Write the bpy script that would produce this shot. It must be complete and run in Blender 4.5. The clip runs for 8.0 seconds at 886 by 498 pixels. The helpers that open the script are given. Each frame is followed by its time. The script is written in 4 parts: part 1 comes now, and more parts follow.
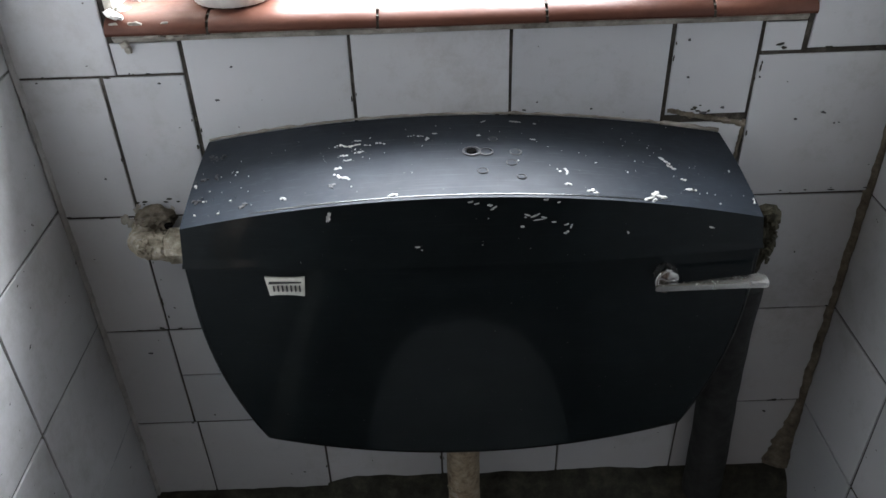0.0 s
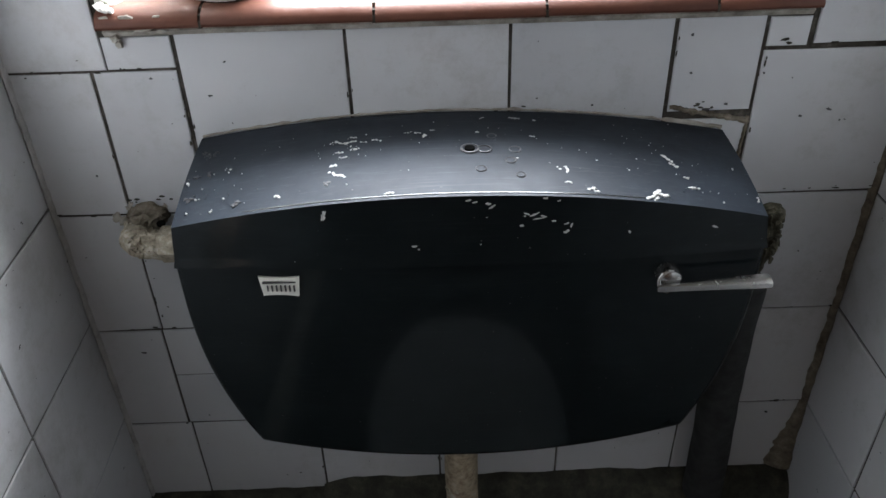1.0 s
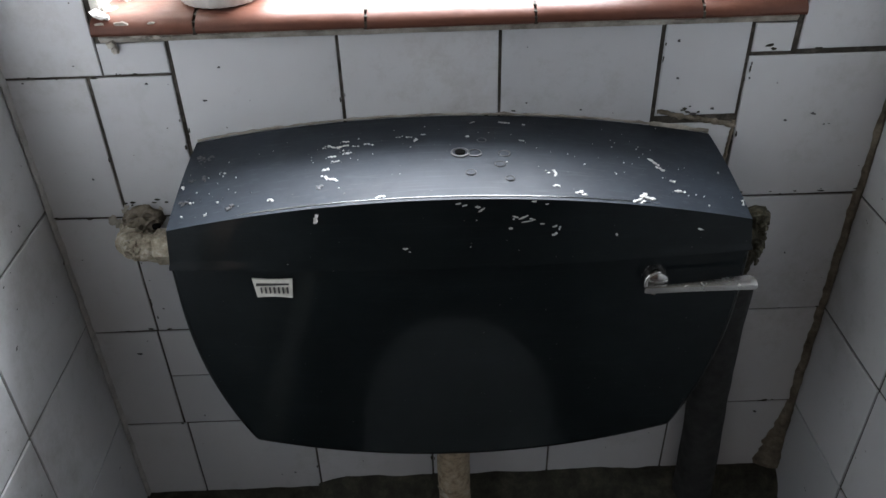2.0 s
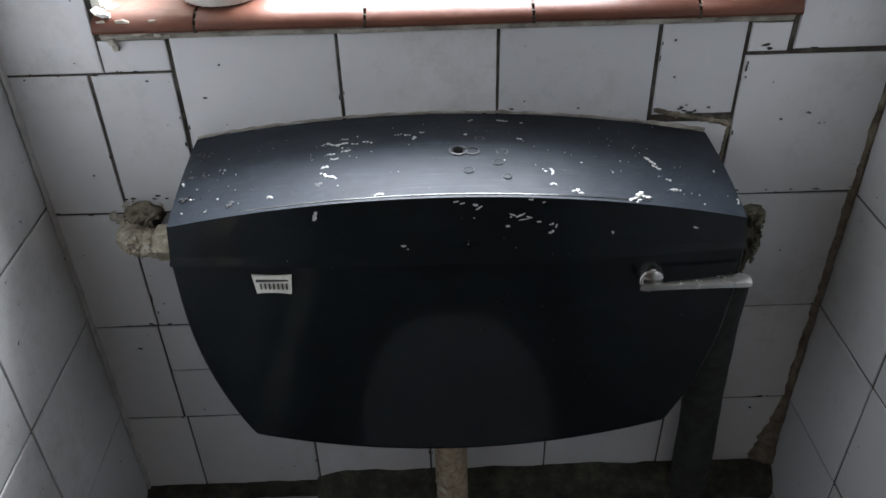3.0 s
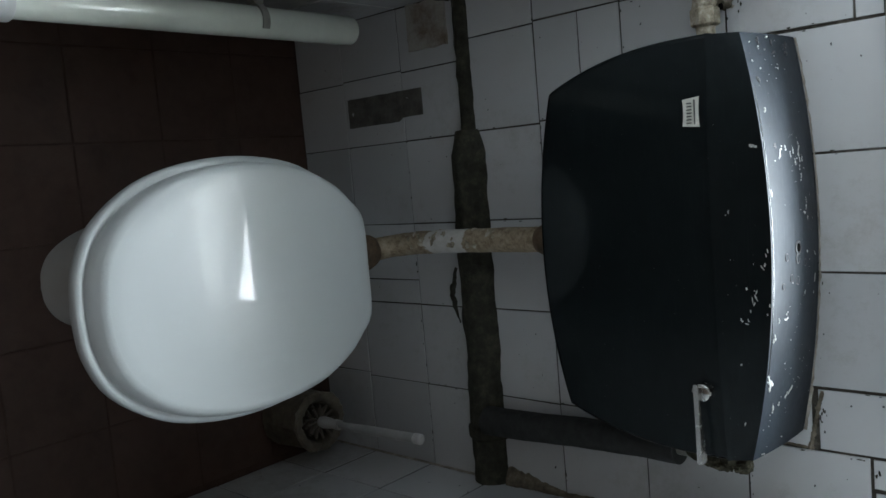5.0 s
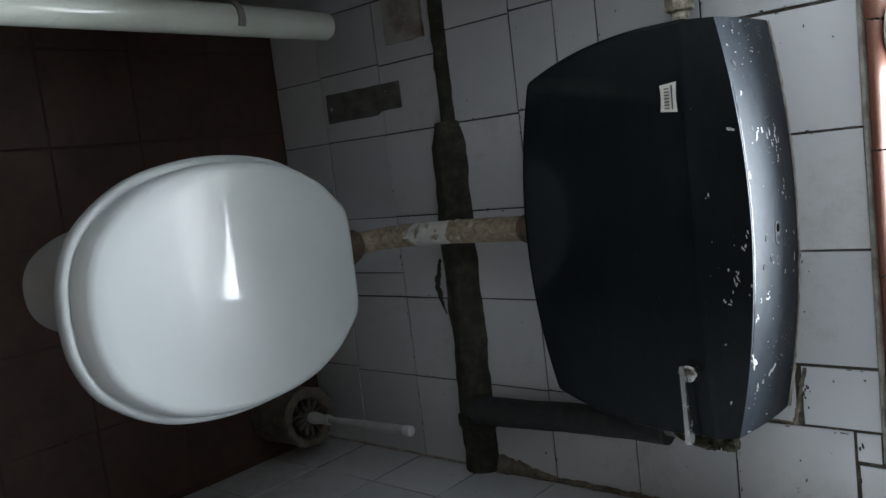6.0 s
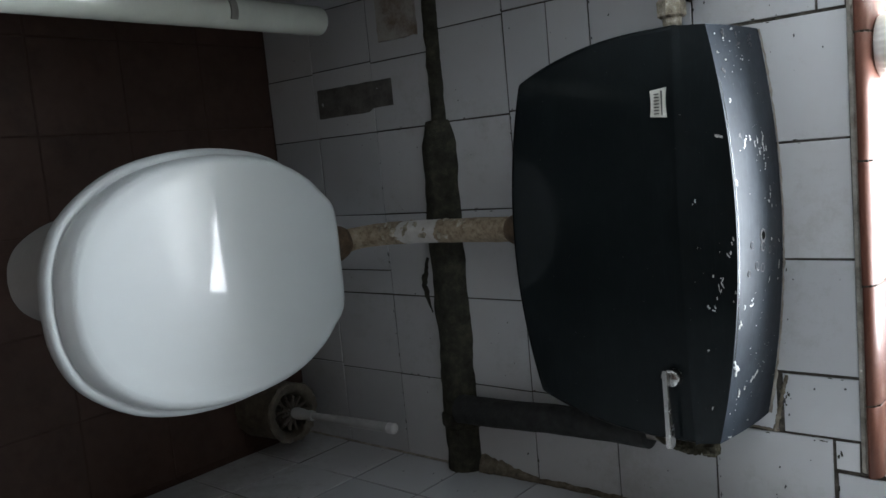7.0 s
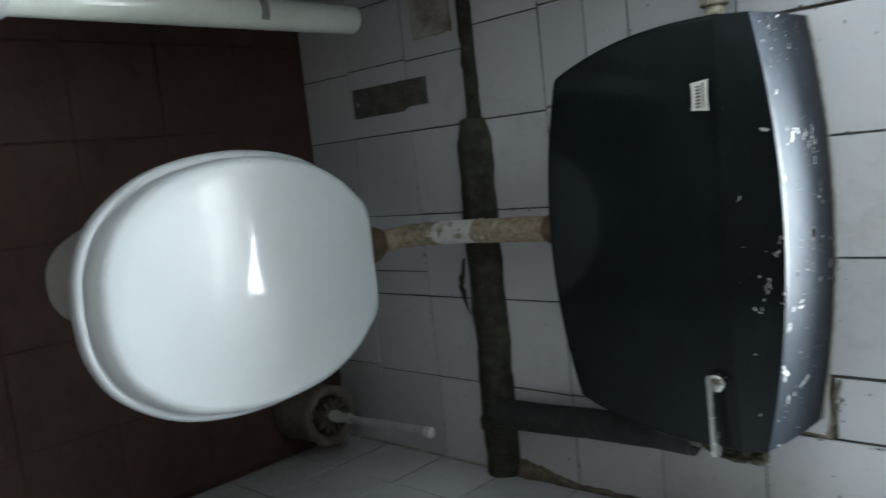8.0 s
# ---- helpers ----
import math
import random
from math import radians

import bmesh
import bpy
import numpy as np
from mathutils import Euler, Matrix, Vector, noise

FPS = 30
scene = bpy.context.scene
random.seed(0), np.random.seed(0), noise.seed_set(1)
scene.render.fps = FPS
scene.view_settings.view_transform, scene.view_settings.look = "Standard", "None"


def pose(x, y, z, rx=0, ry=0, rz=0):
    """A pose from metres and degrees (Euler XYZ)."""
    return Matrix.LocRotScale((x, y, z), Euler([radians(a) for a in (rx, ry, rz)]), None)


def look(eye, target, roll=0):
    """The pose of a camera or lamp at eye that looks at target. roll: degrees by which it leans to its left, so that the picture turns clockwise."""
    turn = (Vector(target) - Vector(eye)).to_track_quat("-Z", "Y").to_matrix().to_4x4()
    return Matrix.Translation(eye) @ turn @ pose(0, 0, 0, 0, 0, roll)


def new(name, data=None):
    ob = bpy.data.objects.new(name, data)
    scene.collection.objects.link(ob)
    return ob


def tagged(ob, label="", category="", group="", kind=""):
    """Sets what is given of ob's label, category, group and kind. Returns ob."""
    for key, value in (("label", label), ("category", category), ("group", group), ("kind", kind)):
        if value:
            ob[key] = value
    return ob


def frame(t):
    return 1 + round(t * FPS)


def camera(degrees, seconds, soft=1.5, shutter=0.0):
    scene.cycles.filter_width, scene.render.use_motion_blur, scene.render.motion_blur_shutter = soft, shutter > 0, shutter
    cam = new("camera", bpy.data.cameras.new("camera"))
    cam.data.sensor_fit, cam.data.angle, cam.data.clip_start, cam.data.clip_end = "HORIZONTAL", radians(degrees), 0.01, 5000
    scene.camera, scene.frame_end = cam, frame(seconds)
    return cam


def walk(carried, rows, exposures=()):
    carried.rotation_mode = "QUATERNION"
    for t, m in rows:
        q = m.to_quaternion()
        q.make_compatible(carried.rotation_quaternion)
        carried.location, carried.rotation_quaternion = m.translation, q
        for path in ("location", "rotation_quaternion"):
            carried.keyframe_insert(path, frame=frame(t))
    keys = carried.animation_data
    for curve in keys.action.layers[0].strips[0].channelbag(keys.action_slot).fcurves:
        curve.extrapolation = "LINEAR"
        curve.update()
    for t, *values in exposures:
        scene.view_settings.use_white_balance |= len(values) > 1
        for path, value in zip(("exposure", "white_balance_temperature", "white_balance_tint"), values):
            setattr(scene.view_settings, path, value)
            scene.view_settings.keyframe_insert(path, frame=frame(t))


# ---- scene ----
cam = camera(57.4, 8.0, shutter=0.5)
PATH = [
    (0, (-0.077, -0.725, 1.334), (-0.058, 0.915, 0.19), -1.7),
    (0.5, (-0.077, -0.716, 1.332), (-0.053, 0.922, 0.183), -1.6),
    (1, (-0.075, -0.711, 1.328), (-0.055, 0.923, 0.175), -1.6),
    (1.5, (-0.072, -0.716, 1.333), (-0.047, 0.92, 0.183), -1.6),
    (3, (-0.068, -0.725, 1.342), (-0.04, 0.902, 0.18), -1.3),
    (3.2, (-0.071, -0.732, 1.350), (-0.051, 0.878, 0.164), 1.1),
    (3.4, (-0.086, -0.762, 1.346), (-0.051, 0.813, 0.114), 10.5),
    (3.5, (-0.087, -0.776, 1.35), (-0.075, 0.757, 0.066), 15.8),
    (3.6, (-0.113, -0.788, 1.359), (-0.061, 0.686, 0.008), 24.0),
    (3.8, (-0.15, -0.85, 1.335), (-0.046, 0.582, -0.057), 44.3),
    (4, (-0.168, -0.912, 1.326), (-0.001, 0.485, -0.096), 64.1),
    (4.2, (-0.163, -0.969, 1.332), (0.006, 0.416, -0.101), 78.4),
    (5.3, (-0.173, -1.076, 1.324), (0.021, 0.395, -0.017), 90.4),
    (5.5, (-0.176, -1.077, 1.325), (0.031, 0.396, -0.011), 89.8),
    (6, (-0.17, -1.079, 1.325), (0.047, 0.417, 0.016), 88.6),
    (6.5, (-0.17, -1.077, 1.329), (0.044, 0.428, 0.028), 89.3),
    (7, (-0.172, -1.077, 1.328), (0.054, 0.435, 0.038), 90.2),
    (7.5, (-0.171, -1.073, 1.328), (0.057, 0.441, 0.041), 91.2),
    (7.7, (-0.1709, -1.0706, 1.3275), (0.0561, 0.4365, 0.0326), 91.074),
    (7.8, (-0.1708, -1.0668, 1.3266), (0.0547, 0.4295, 0.0196), 90.878),
    (7.9, (-0.1705, -1.0584, 1.3248), (0.0516, 0.414, -0.0092), 90.444),
    (8, (-0.17, -1.046, 1.322), (0.047, 0.391, -0.052), 89.8),
]
walk(cam, [(t, look(eye, target, roll)) for t, eye, target, roll in PATH], [(0, 1.48, 6600, 12), (3.2, 1.48, 6600, 12), (3.5, 1.50, 6600, 12), (3.8, 1.68, 6600, 12), (4.2, 1.62, 6480, 8), (5.3, 1.58, 6320, 4), (6.0, 1.64, 6400, 7), (7.6, 1.68, 6430, 8), (7.8, 1.82, 6400, 6), (8, 2.12, 6350, 4)])

# ---- light ----
WX0, WX1, WZ0, WZ1 = -0.366, 0.276, 1.104, 1.60     # window opening
LEFT, RIGHT, FLOOR, CEIL, FRONT = -0.466, 0.386, -0.020, 2.28, -1.22
world = bpy.data.worlds.new("sky")
scene.world = world
world.use_nodes = True
wn = world.node_tree.nodes
sky = wn.new("ShaderNodeTexSky")
sky.sky_type, sky.sun_disc = "NISHITA", False
sky.sun_elevation, sky.sun_rotation = radians(36), radians(50)
wn["Background"].inputs["Strength"].default_value = 0.10
world.node_tree.links.new(sky.outputs[0], wn["Background"].inputs["Color"])

sun_data = bpy.data.lights.new("sun", "SUN")
sun_data.energy, sun_data.angle, sun_data.color = 5.0, radians(34), (0.95, 0.97, 1.0)
new("sun", sun_data).matrix_world = look((1.07, 0.90, 1.02), (0, 0, 0))

day_data = bpy.data.lights.new("window_daylight", "AREA")
day_data.shape, day_data.size, day_data.size_y = "RECTANGLE", 0.435, 0.330
day_data.energy, day_data.color, day_data.spread = 8.4, (0.86, 0.92, 0.99), radians(162)
new("window_daylight", day_data).matrix_world = look(((WX0 + WX1) / 2 - 0.027, 0.136, 1.338), ((WX0 + WX1) / 2 - 0.277, -1.0, 1.338))

# ---- materials ----
rnd = random.Random(7)


class Nodes:
    """A short way to write a node material."""

    def __init__(self, name):
        self.mat = bpy.data.materials.new(name)
        self.mat.use_nodes = True
        self.nt = self.mat.node_tree
        self.bsdf = self.nt.nodes["Principled BSDF"]
        self.coord = self.nt.nodes.new("ShaderNodeTexCoord").outputs["Object"]

    def link(self, a, b):
        self.nt.links.new(a, b)

    def add(self, kind, **values):
        n = self.nt.nodes.new(kind)
        for key, value in values.items():
            sock = n.inputs[key.replace("_", " ")]
            if hasattr(value, "is_output"):
                self.link(value, sock)
            else:
                sock.default_value = value
        return n

    def world_place(self):
        return self.add("ShaderNodeNewGeometry").outputs["Position"]

    def noise(self, scale, detail=4.0, rough=0.6, vec=None, stretch=None):
        vec = vec or self.coord
        if stretch:
            m = self.nt.nodes.new("ShaderNodeMapping")
            self.link(vec, m.inputs["Vector"])
            m.inputs["Scale"].default_value = stretch
            vec = m.outputs[0]
        return self.add("ShaderNodeTexNoise", Vector=vec, Scale=scale, Detail=detail, Roughness=rough).outputs["Fac"]

    def ramp(self, fac, *stops):
        n = self.nt.nodes.new("ShaderNodeValToRGB")
        self.link(fac, n.inputs[0])
        els = n.color_ramp.elements
        while len(els) < len(stops):
            els.new(0.5)
        for e, (p, c) in zip(els, stops):
            e.position = p
            e.color = (*c, 1) if isinstance(c, tuple) else (c, c, c, 1)
        return n.outputs[0]

    def mix(self, fac, a, b, mode="MIX"):
        n = self.nt.nodes.new("ShaderNodeMix")
        n.data_type, n.blend_type = "RGBA", mode
        for sock, v in ((n.inputs[0], fac), (n.inputs[6], a), (n.inputs[7], b)):
            if hasattr(v, "is_output"):
                self.link(v, sock)
            else:
                sock.default_value = (*v, 1) if isinstance(v, tuple) else v
        return n.outputs[2]

    def bump(self, height, strength, distance=0.002, normal=None):
        n = self.add("ShaderNodeBump", Strength=strength, Distance=distance, Height=height)
        if normal:
            self.link(normal, n.inputs["Normal"])
        return n.outputs[0]

    def random(self):
        return self.nt.nodes.new("ShaderNodeObjectInfo").outputs["Random"]

    def done(self, color=None, rough=None, normal=None, metal=0.0, coat=0.0, spec=0.5):
        for name, v in (("Base Color", color), ("Roughness", rough), ("Normal", normal)):
            if v is None:
                continue
            sock = self.bsdf.inputs[name]
            if hasattr(v, "is_output"):
                self.link(v, sock)
            else:
                sock.default_value = (*v, 1) if isinstance(v, tuple) else v
        self.bsdf.inputs["Metallic"].default_value = metal
        self.bsdf.inputs["Coat Weight"].default_value = coat
        self.bsdf.inputs["Specular IOR Level"].default_value = spec
        return self.mat


def tile_material():
    n = Nodes("white_glazed_tile")
    p = n.world_place()
    base = n.mix(n.random(), (0.47, 0.484, 0.50), (0.545, 0.555, 0.566))
    stain = n.ramp(n.noise(7, 5, 0.65, p), (0.50, 0.0), (0.78, 1.0))
    base = n.mix(n.mix(stain, (0, 0, 0), (0.16, 0.16, 0.16)), base, (0.42, 0.39, 0.34))
    smut = n.ramp(n.mix(0.5, n.noise(3.5, 3, 0.5, p), n.noise(34, 6, 0.75, p)), (0.53, 0.0), (0.68, 1.0))
    base = n.mix(n.mix(smut, (0, 0, 0), (0.34, 0.34, 0.34)), base, (0.24, 0.215, 0.175))
    fleck = n.ramp(n.noise(95, 2, 0.5, p, (1, 1, 1.6)), (0.745, 0.0), (0.765, 1.0))
    base = n.mix(fleck, base, (0.06, 0.05, 0.045))
    rough = n.ramp(n.noise(18, 4, 0.6, p), (0.3, 0.17), (0.75, 0.24))
    wave = n.bump(n.noise(9, 2, 0.5, p), 0.10, 0.004)
    return n.done(base, rough, n.bump(n.noise(160, 3, 0.6, p), 0.05, 0.001, wave))


def grout_material():
    n = Nodes("grimy_cement_grout")
    p = n.world_place()
    base = n.ramp(n.noise(24, 6, 0.75, p), (0.30, (0.022, 0.020, 0.016)), (0.52, (0.062, 0.056, 0.047)), (0.74, (0.19, 0.175, 0.15)))
    return n.done(base, 0.9, n.bump(n.noise(220, 5, 0.7, p), 0.6, 0.003), spec=0.2)


def cement_material(name, dark, mid, light, bump=0.8, grain=26):
    n = Nodes(name)
    p = n.world_place()
    base = n.ramp(n.noise(grain, 7, 0.7, p), (0.28, dark), (0.52, mid), (0.76, light))
    return n.done(base, 0.9, n.bump(n.noise(130, 6, 0.7, p), bump, 0.004), spec=0.25)


def black_plastic(name, spec, low, high, dull, dusty, scratched=0.12):
    n = Nodes(name)
    dust = n.ramp(n.noise(14, 6, 0.7), (0.40, 0.0), (0.8, 1.0))
    base = n.mix(dust, dull, dusty)
    wipe = n.ramp(n.noise(6, 5, 0.7, None, (1.0, 1.0, 3.0)), (0.55, 0.0), (0.85, 0.5))
    base = n.mix(wipe, base, tuple(c * 1.5 for c in dusty))
    scratch = n.ramp(n.noise(380, 3, 0.6, None, (0.03, 1.0, 1.0)), (0.56, 0.0), (0.78, scratched))
    base = n.mix(scratch, base, (0.075, 0.082, 0.092))
    speck = n.ramp(n.noise(260, 2, 0.5), (0.75, 0.0), (0.78, 1.0))
    base = n.mix(speck, base, (0.07, 0.07, 0.07))
    rough = n.ramp(n.mix(0.4, n.noise(9, 5, 0.65), n.noise(70, 4, 0.6)), (0.3, low), (0.7, high))
    nor = n.bump(n.noise(5, 2, 0.5), 0.10, 0.01)
    return n.done(base, rough, n.bump(n.noise(500, 3, 0.6), 0.02, 0.0004, nor), spec=spec)


def plain(name, color, rough, metal=0.0, vary=0.25, scale=30, bump=0.05, coat=0.0):
    n = Nodes(name)
    dark = tuple(c * (1 - vary) for c in color)
    light = tuple(min(1.0, c * (1 + vary * 0.6)) for c in color)
    base = n.ramp(n.noise(scale, 5, 0.65), (0.3, dark), (0.7, light))
    r = n.ramp(n.noise(scale * 1.7, 4, 0.6), (0.3, rough * 0.8), (0.7, min(1.0, rough * 1.25)))
    return n.done(base, r, n.bump(n.noise(scale * 6, 4, 0.6), bump, 0.002), metal, coat)


def quarry(name, a, b, rough, spec=0.35):
    n = Nodes(name)
    p = n.world_place()
    base = n.mix(n.random(), a, b)
    grime = n.ramp(n.noise(13, 6, 0.7, p), (0.45, 0.0), (0.8, 0.7))
    base = n.mix(grime, base, tuple(c * 0.45 for c in a))
    r = n.ramp(n.noise(40, 4, 0.6, p), (0.3, rough * 0.75), (0.75, rough * 1.3))
    return n.done(base, r, n.bump(n.noise(90, 5, 0.6, p), 0.15, 0.002), spec=spec)


def flaky_paint():
    n = Nodes("flaking_white_paint_on_pipe")
    height = n.add("ShaderNodeSeparateXYZ", Vector=n.coord).outputs["Z"]
    kept = n.ramp(height, (0.360, 0.0), (0.405, 1.0), (0.452, 1.0), (0.480, 0.0))
    peel = n.ramp(n.mix(0.34, n.noise(26, 8, 0.72, None, (1, 1, 0.7)), kept), (0.505, 0.0), (0.525, 1.0))
    rust = n.ramp(n.noise(90, 5, 0.7), (0.28, (0.12, 0.085, 0.055)), (0.5, (0.30, 0.24, 0.165)), (0.72, (0.44, 0.38, 0.29)))
    white = n.ramp(n.noise(60, 4, 0.6), (0.3, (0.50, 0.48, 0.45)), (0.7, (0.66, 0.65, 0.63)))
    return n.done(n.mix(peel, rust, white), n.mix(peel, (0.85, 0.85, 0.85), (0.4, 0.4, 0.4)),
                  n.bump(n.noise(80, 5, 0.7), 0.5, 0.003, n.bump(peel, 0.7, 0.0015)))


TILE = tile_material()
GROUT = grout_material()
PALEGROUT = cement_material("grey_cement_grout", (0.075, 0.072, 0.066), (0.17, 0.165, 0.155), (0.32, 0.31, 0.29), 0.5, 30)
CEMENT = cement_material("rough_brown_cement", (0.06, 0.050, 0.038), (0.19, 0.165, 0.125), (0.36, 0.32, 0.26), 1.0, 48)
SEALANT = cement_material("old_grey_mortar", (0.14, 0.125, 0.105), (0.36, 0.335, 0.29), (0.58, 0.55, 0.50))
JOINT = cement_material("dark_brown_floor_joint", (0.052, 0.031, 0.024), (0.074, 0.047, 0.037), (0.100, 0.068, 0.055))
CRUST = cement_material("crusted_cream_paint", (0.10, 0.080, 0.052), (0.40, 0.36, 0.28), (0.72, 0.69, 0.62), 1.0, 75)
PATCH = cement_material("grey_cement_patch", (0.055, 0.053, 0.050), (0.12, 0.116, 0.107), (0.19, 0.182, 0.168), 0.7)
TARRY = cement_material("grimy_iron_pipe", (0.018, 0.0185, 0.014), (0.050, 0.050, 0.038), (0.115, 0.108, 0.080), 1.0, 38)
PLASTER = cement_material("chipped_white_plaster", (0.50, 0.47, 0.40), (0.70, 0.69, 0.65), (0.80, 0.80, 0.78), 0.5)
# unseen end wall, upper walls and ceiling, darkened to cut bounced light
UNSEENWALL = plain("dull_brown_unseen_wall", (0.08, 0.068, 0.055), 0.7, 0, 0.1, 3, 0.1)
UNSEENUPPER = plain("dull_brown_unseen_upper", (0.13, 0.115, 0.095), 0.8, 0, 0.08, 4, 0.15)
UNSEENCEIL = plain("grey_unseen_ceiling", (0.24, 0.23, 0.21), 0.7, 0, 0.06, 3, 0.1)
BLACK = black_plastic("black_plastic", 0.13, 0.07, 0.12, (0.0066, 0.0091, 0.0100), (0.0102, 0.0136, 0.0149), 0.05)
# scuffed lid top; its paler bluish base paints in the window's sheen
WORNSHEEN = black_plastic("scuffed_black_plastic_sheen", 0.22, 0.50, 0.66, (0.0130, 0.0178, 0.0245), (0.022, 0.029, 0.039), 0.32)
WORNEDGE = black_plastic("polished_black_edge", 1.0, 0.16, 0.24, (0.010, 0.013, 0.016), (0.016, 0.020, 0.024))
FLECK = plain("dried_white_paint_flecks", (0.56, 0.56, 0.54), 0.6, 0, 0.5, 420)
SILL = quarry("glazed_terracotta_sill", (0.092, 0.036, 0.024), (0.110, 0.044, 0.029), 0.50, 0.20)
QUARRY = quarry("red_quarry_floor", (0.074, 0.043, 0.033), (0.082, 0.047, 0.036), 0.6)
LID = Nodes("white_seat_plastic")
LID.bsdf.inputs["Coat Roughness"].default_value = 0.04
LID = LID.done(LID.ramp(LID.noise(3, 4, 0.6), (0.3, (0.485, 0.522, 0.530)), (0.7, (0.500, 0.537, 0.546))), 0.32, coat=0.32, spec=0.7)
CHINA = plain("white_vitreous_china", (0.62, 0.63, 0.62), 0.12, 0, 0.08, 12, 0.01)
CHROME = plain("worn_satin_chrome", (0.44, 0.44, 0.43), 0.24, 0.95, 0.08, 60, 0.02)
BADGE = plain("silver_badge", (0.66, 0.66, 0.60), 0.4, 0.0, 0.12, 150)
INK = plain("dark_badge_print", (0.05, 0.05, 0.05), 0.5)
FOAM = plain("dark_grey_pipe_lagging", (0.025, 0.0265, 0.0265), 0.85, 0, 0.3, 40, 0.3)
BRASS = cement_material("tarnished_brass", (0.018, 0.017, 0.011), (0.048, 0.045, 0.030), (0.15, 0.14, 0.10), 0.9, 90)
FLAKY = flaky_paint()
PALEMORTAR = cement_material("pale_corner_mortar", (0.27, 0.265, 0.255), (0.43, 0.425, 0.415), (0.54, 0.535, 0.525), 0.5)
WORNMETAL = plain("scraped_pale_metal", (0.34, 0.33, 0.30), 0.45, 0.5, 0.4, 60, 0.2)
WASTE = plain("cream_painted_waste_pipe", (0.62, 0.66, 0.60), 0.13, 0, 0.10, 14, 0.06)
CLIP = plain("grey_pipe_clip", (0.22, 0.22, 0.20), 0.6)
RUBBER = plain("perished_brown_rubber", (0.105, 0.070, 0.042), 0.75, 0, 0.6, 55, 0.6)
DIRTYPLASTIC = plain("dusty_clear_plastic", (0.14, 0.124, 0.095), 0.55, 0, 0.5, 45, 0.5)
BRISTLE = plain("grey_brush_bristles", (0.12, 0.107, 0.088), 0.8)
HANDLE = plain("white_handle_plastic", (0.42, 0.43, 0.43), 0.4, 0, 0.2, 25)
PAPER = plain("peach_toilet_paper", (0.46, 0.36, 0.30), 0.9, 0, 0.06, 60, 0.3)
CARD = plain("brown_cardboard", (0.30, 0.22, 0.15), 0.85, 0, 0.15, 60, 0.2)
SHELL = plain("ribbed_white_ceramic", (0.68, 0.66, 0.62), 0.4, 0, 0.15, 40, 0.1)
WOODPAINT = plain("white_gloss_wood", (0.72, 0.72, 0.70), 0.3, 0, 0.06, 8)
# unseen door, darkened to soak up bounced light
UNSEENDOOR = plain("dark_unseen_door", (0.06, 0.034, 0.02), 0.4, 0, 0.3, 12)
SCUFF = plain("grey_scuffed_plastic", (0.060, 0.060, 0.064), 0.45, 0, 0.4, 120)
HOLE = plain("dark_hole", (0.006, 0.006, 0.006), 0.9)
HOLE.node_tree.nodes["Principled BSDF"].inputs["Specular IOR Level"].default_value = 0.0
GLASS = Nodes("window_glass")
GLASS.bsdf.inputs["Transmission Weight"].default_value = 1.0
GLASS = GLASS.done((0.95, 0.97, 0.97), 0.05)


# ---- builders ----
def mesh_of(name, bm, material, smooth=40):
    me = bpy.data.meshes.new(name)
    bmesh.ops.recalc_face_normals(bm, faces=bm.faces)
    bm.to_mesh(me)
    bm.free()
    me.materials.append(material)
    if smooth:
        for f in me.polygons:
            f.use_smooth = True
        me.set_sharp_from_angle(angle=radians(smooth))
    return me


def thing(name, bm=None, material=None, smooth=40, **tags):
    ob = new(name, mesh_of(name, bm, material, smooth) if bm else None)
    return tagged(ob, **tags)


def part(name, bm, material, parent, label="", smooth=40, bevel=0.0, kind=""):
    ob = new(name, mesh_of(name, bm, material, smooth))
    ob.parent = parent
    if bevel:
        mod = ob.modifiers.new("bevel", "BEVEL")
        mod.width, mod.segments, mod.limit_method, mod.angle_limit = bevel, 3, "ANGLE", radians(38)
    return tagged(ob, label=label, kind=kind)


def box(bm, x0, x1, y0, y1, z0, z1):
    v = [bm.verts.new((x, y, z)) for x in (x0, x1) for y in (y0, y1) for z in (z0, z1)]
    for q in ((0, 1, 3, 2), (4, 6, 7, 5), (0, 4, 5, 1), (2, 3, 7, 6), (0, 2, 6, 4), (1, 5, 7, 3)):
        bm.faces.new([v[i] for i in q])
    return bm


def smooth_line(pts, steps=6):
    """Points on a Catmull-Rom curve through pts."""
    pts = [Vector(p) for p in pts]
    ext = [2 * pts[0] - pts[1], *pts, 2 * pts[-1] - pts[-2]]
    out = []
    for i in range(1, len(ext) - 2):
        a, b, c, d = ext[i - 1:i + 3]
        for k in range(steps):
            t = k / steps
            out.append(0.5 * (2 * b + (c - a) * t + (2 * a - 5 * b + 4 * c - d) * t * t + (3 * b - a - 3 * c + d) * t ** 3))
    out.append(pts[-1])
    return out


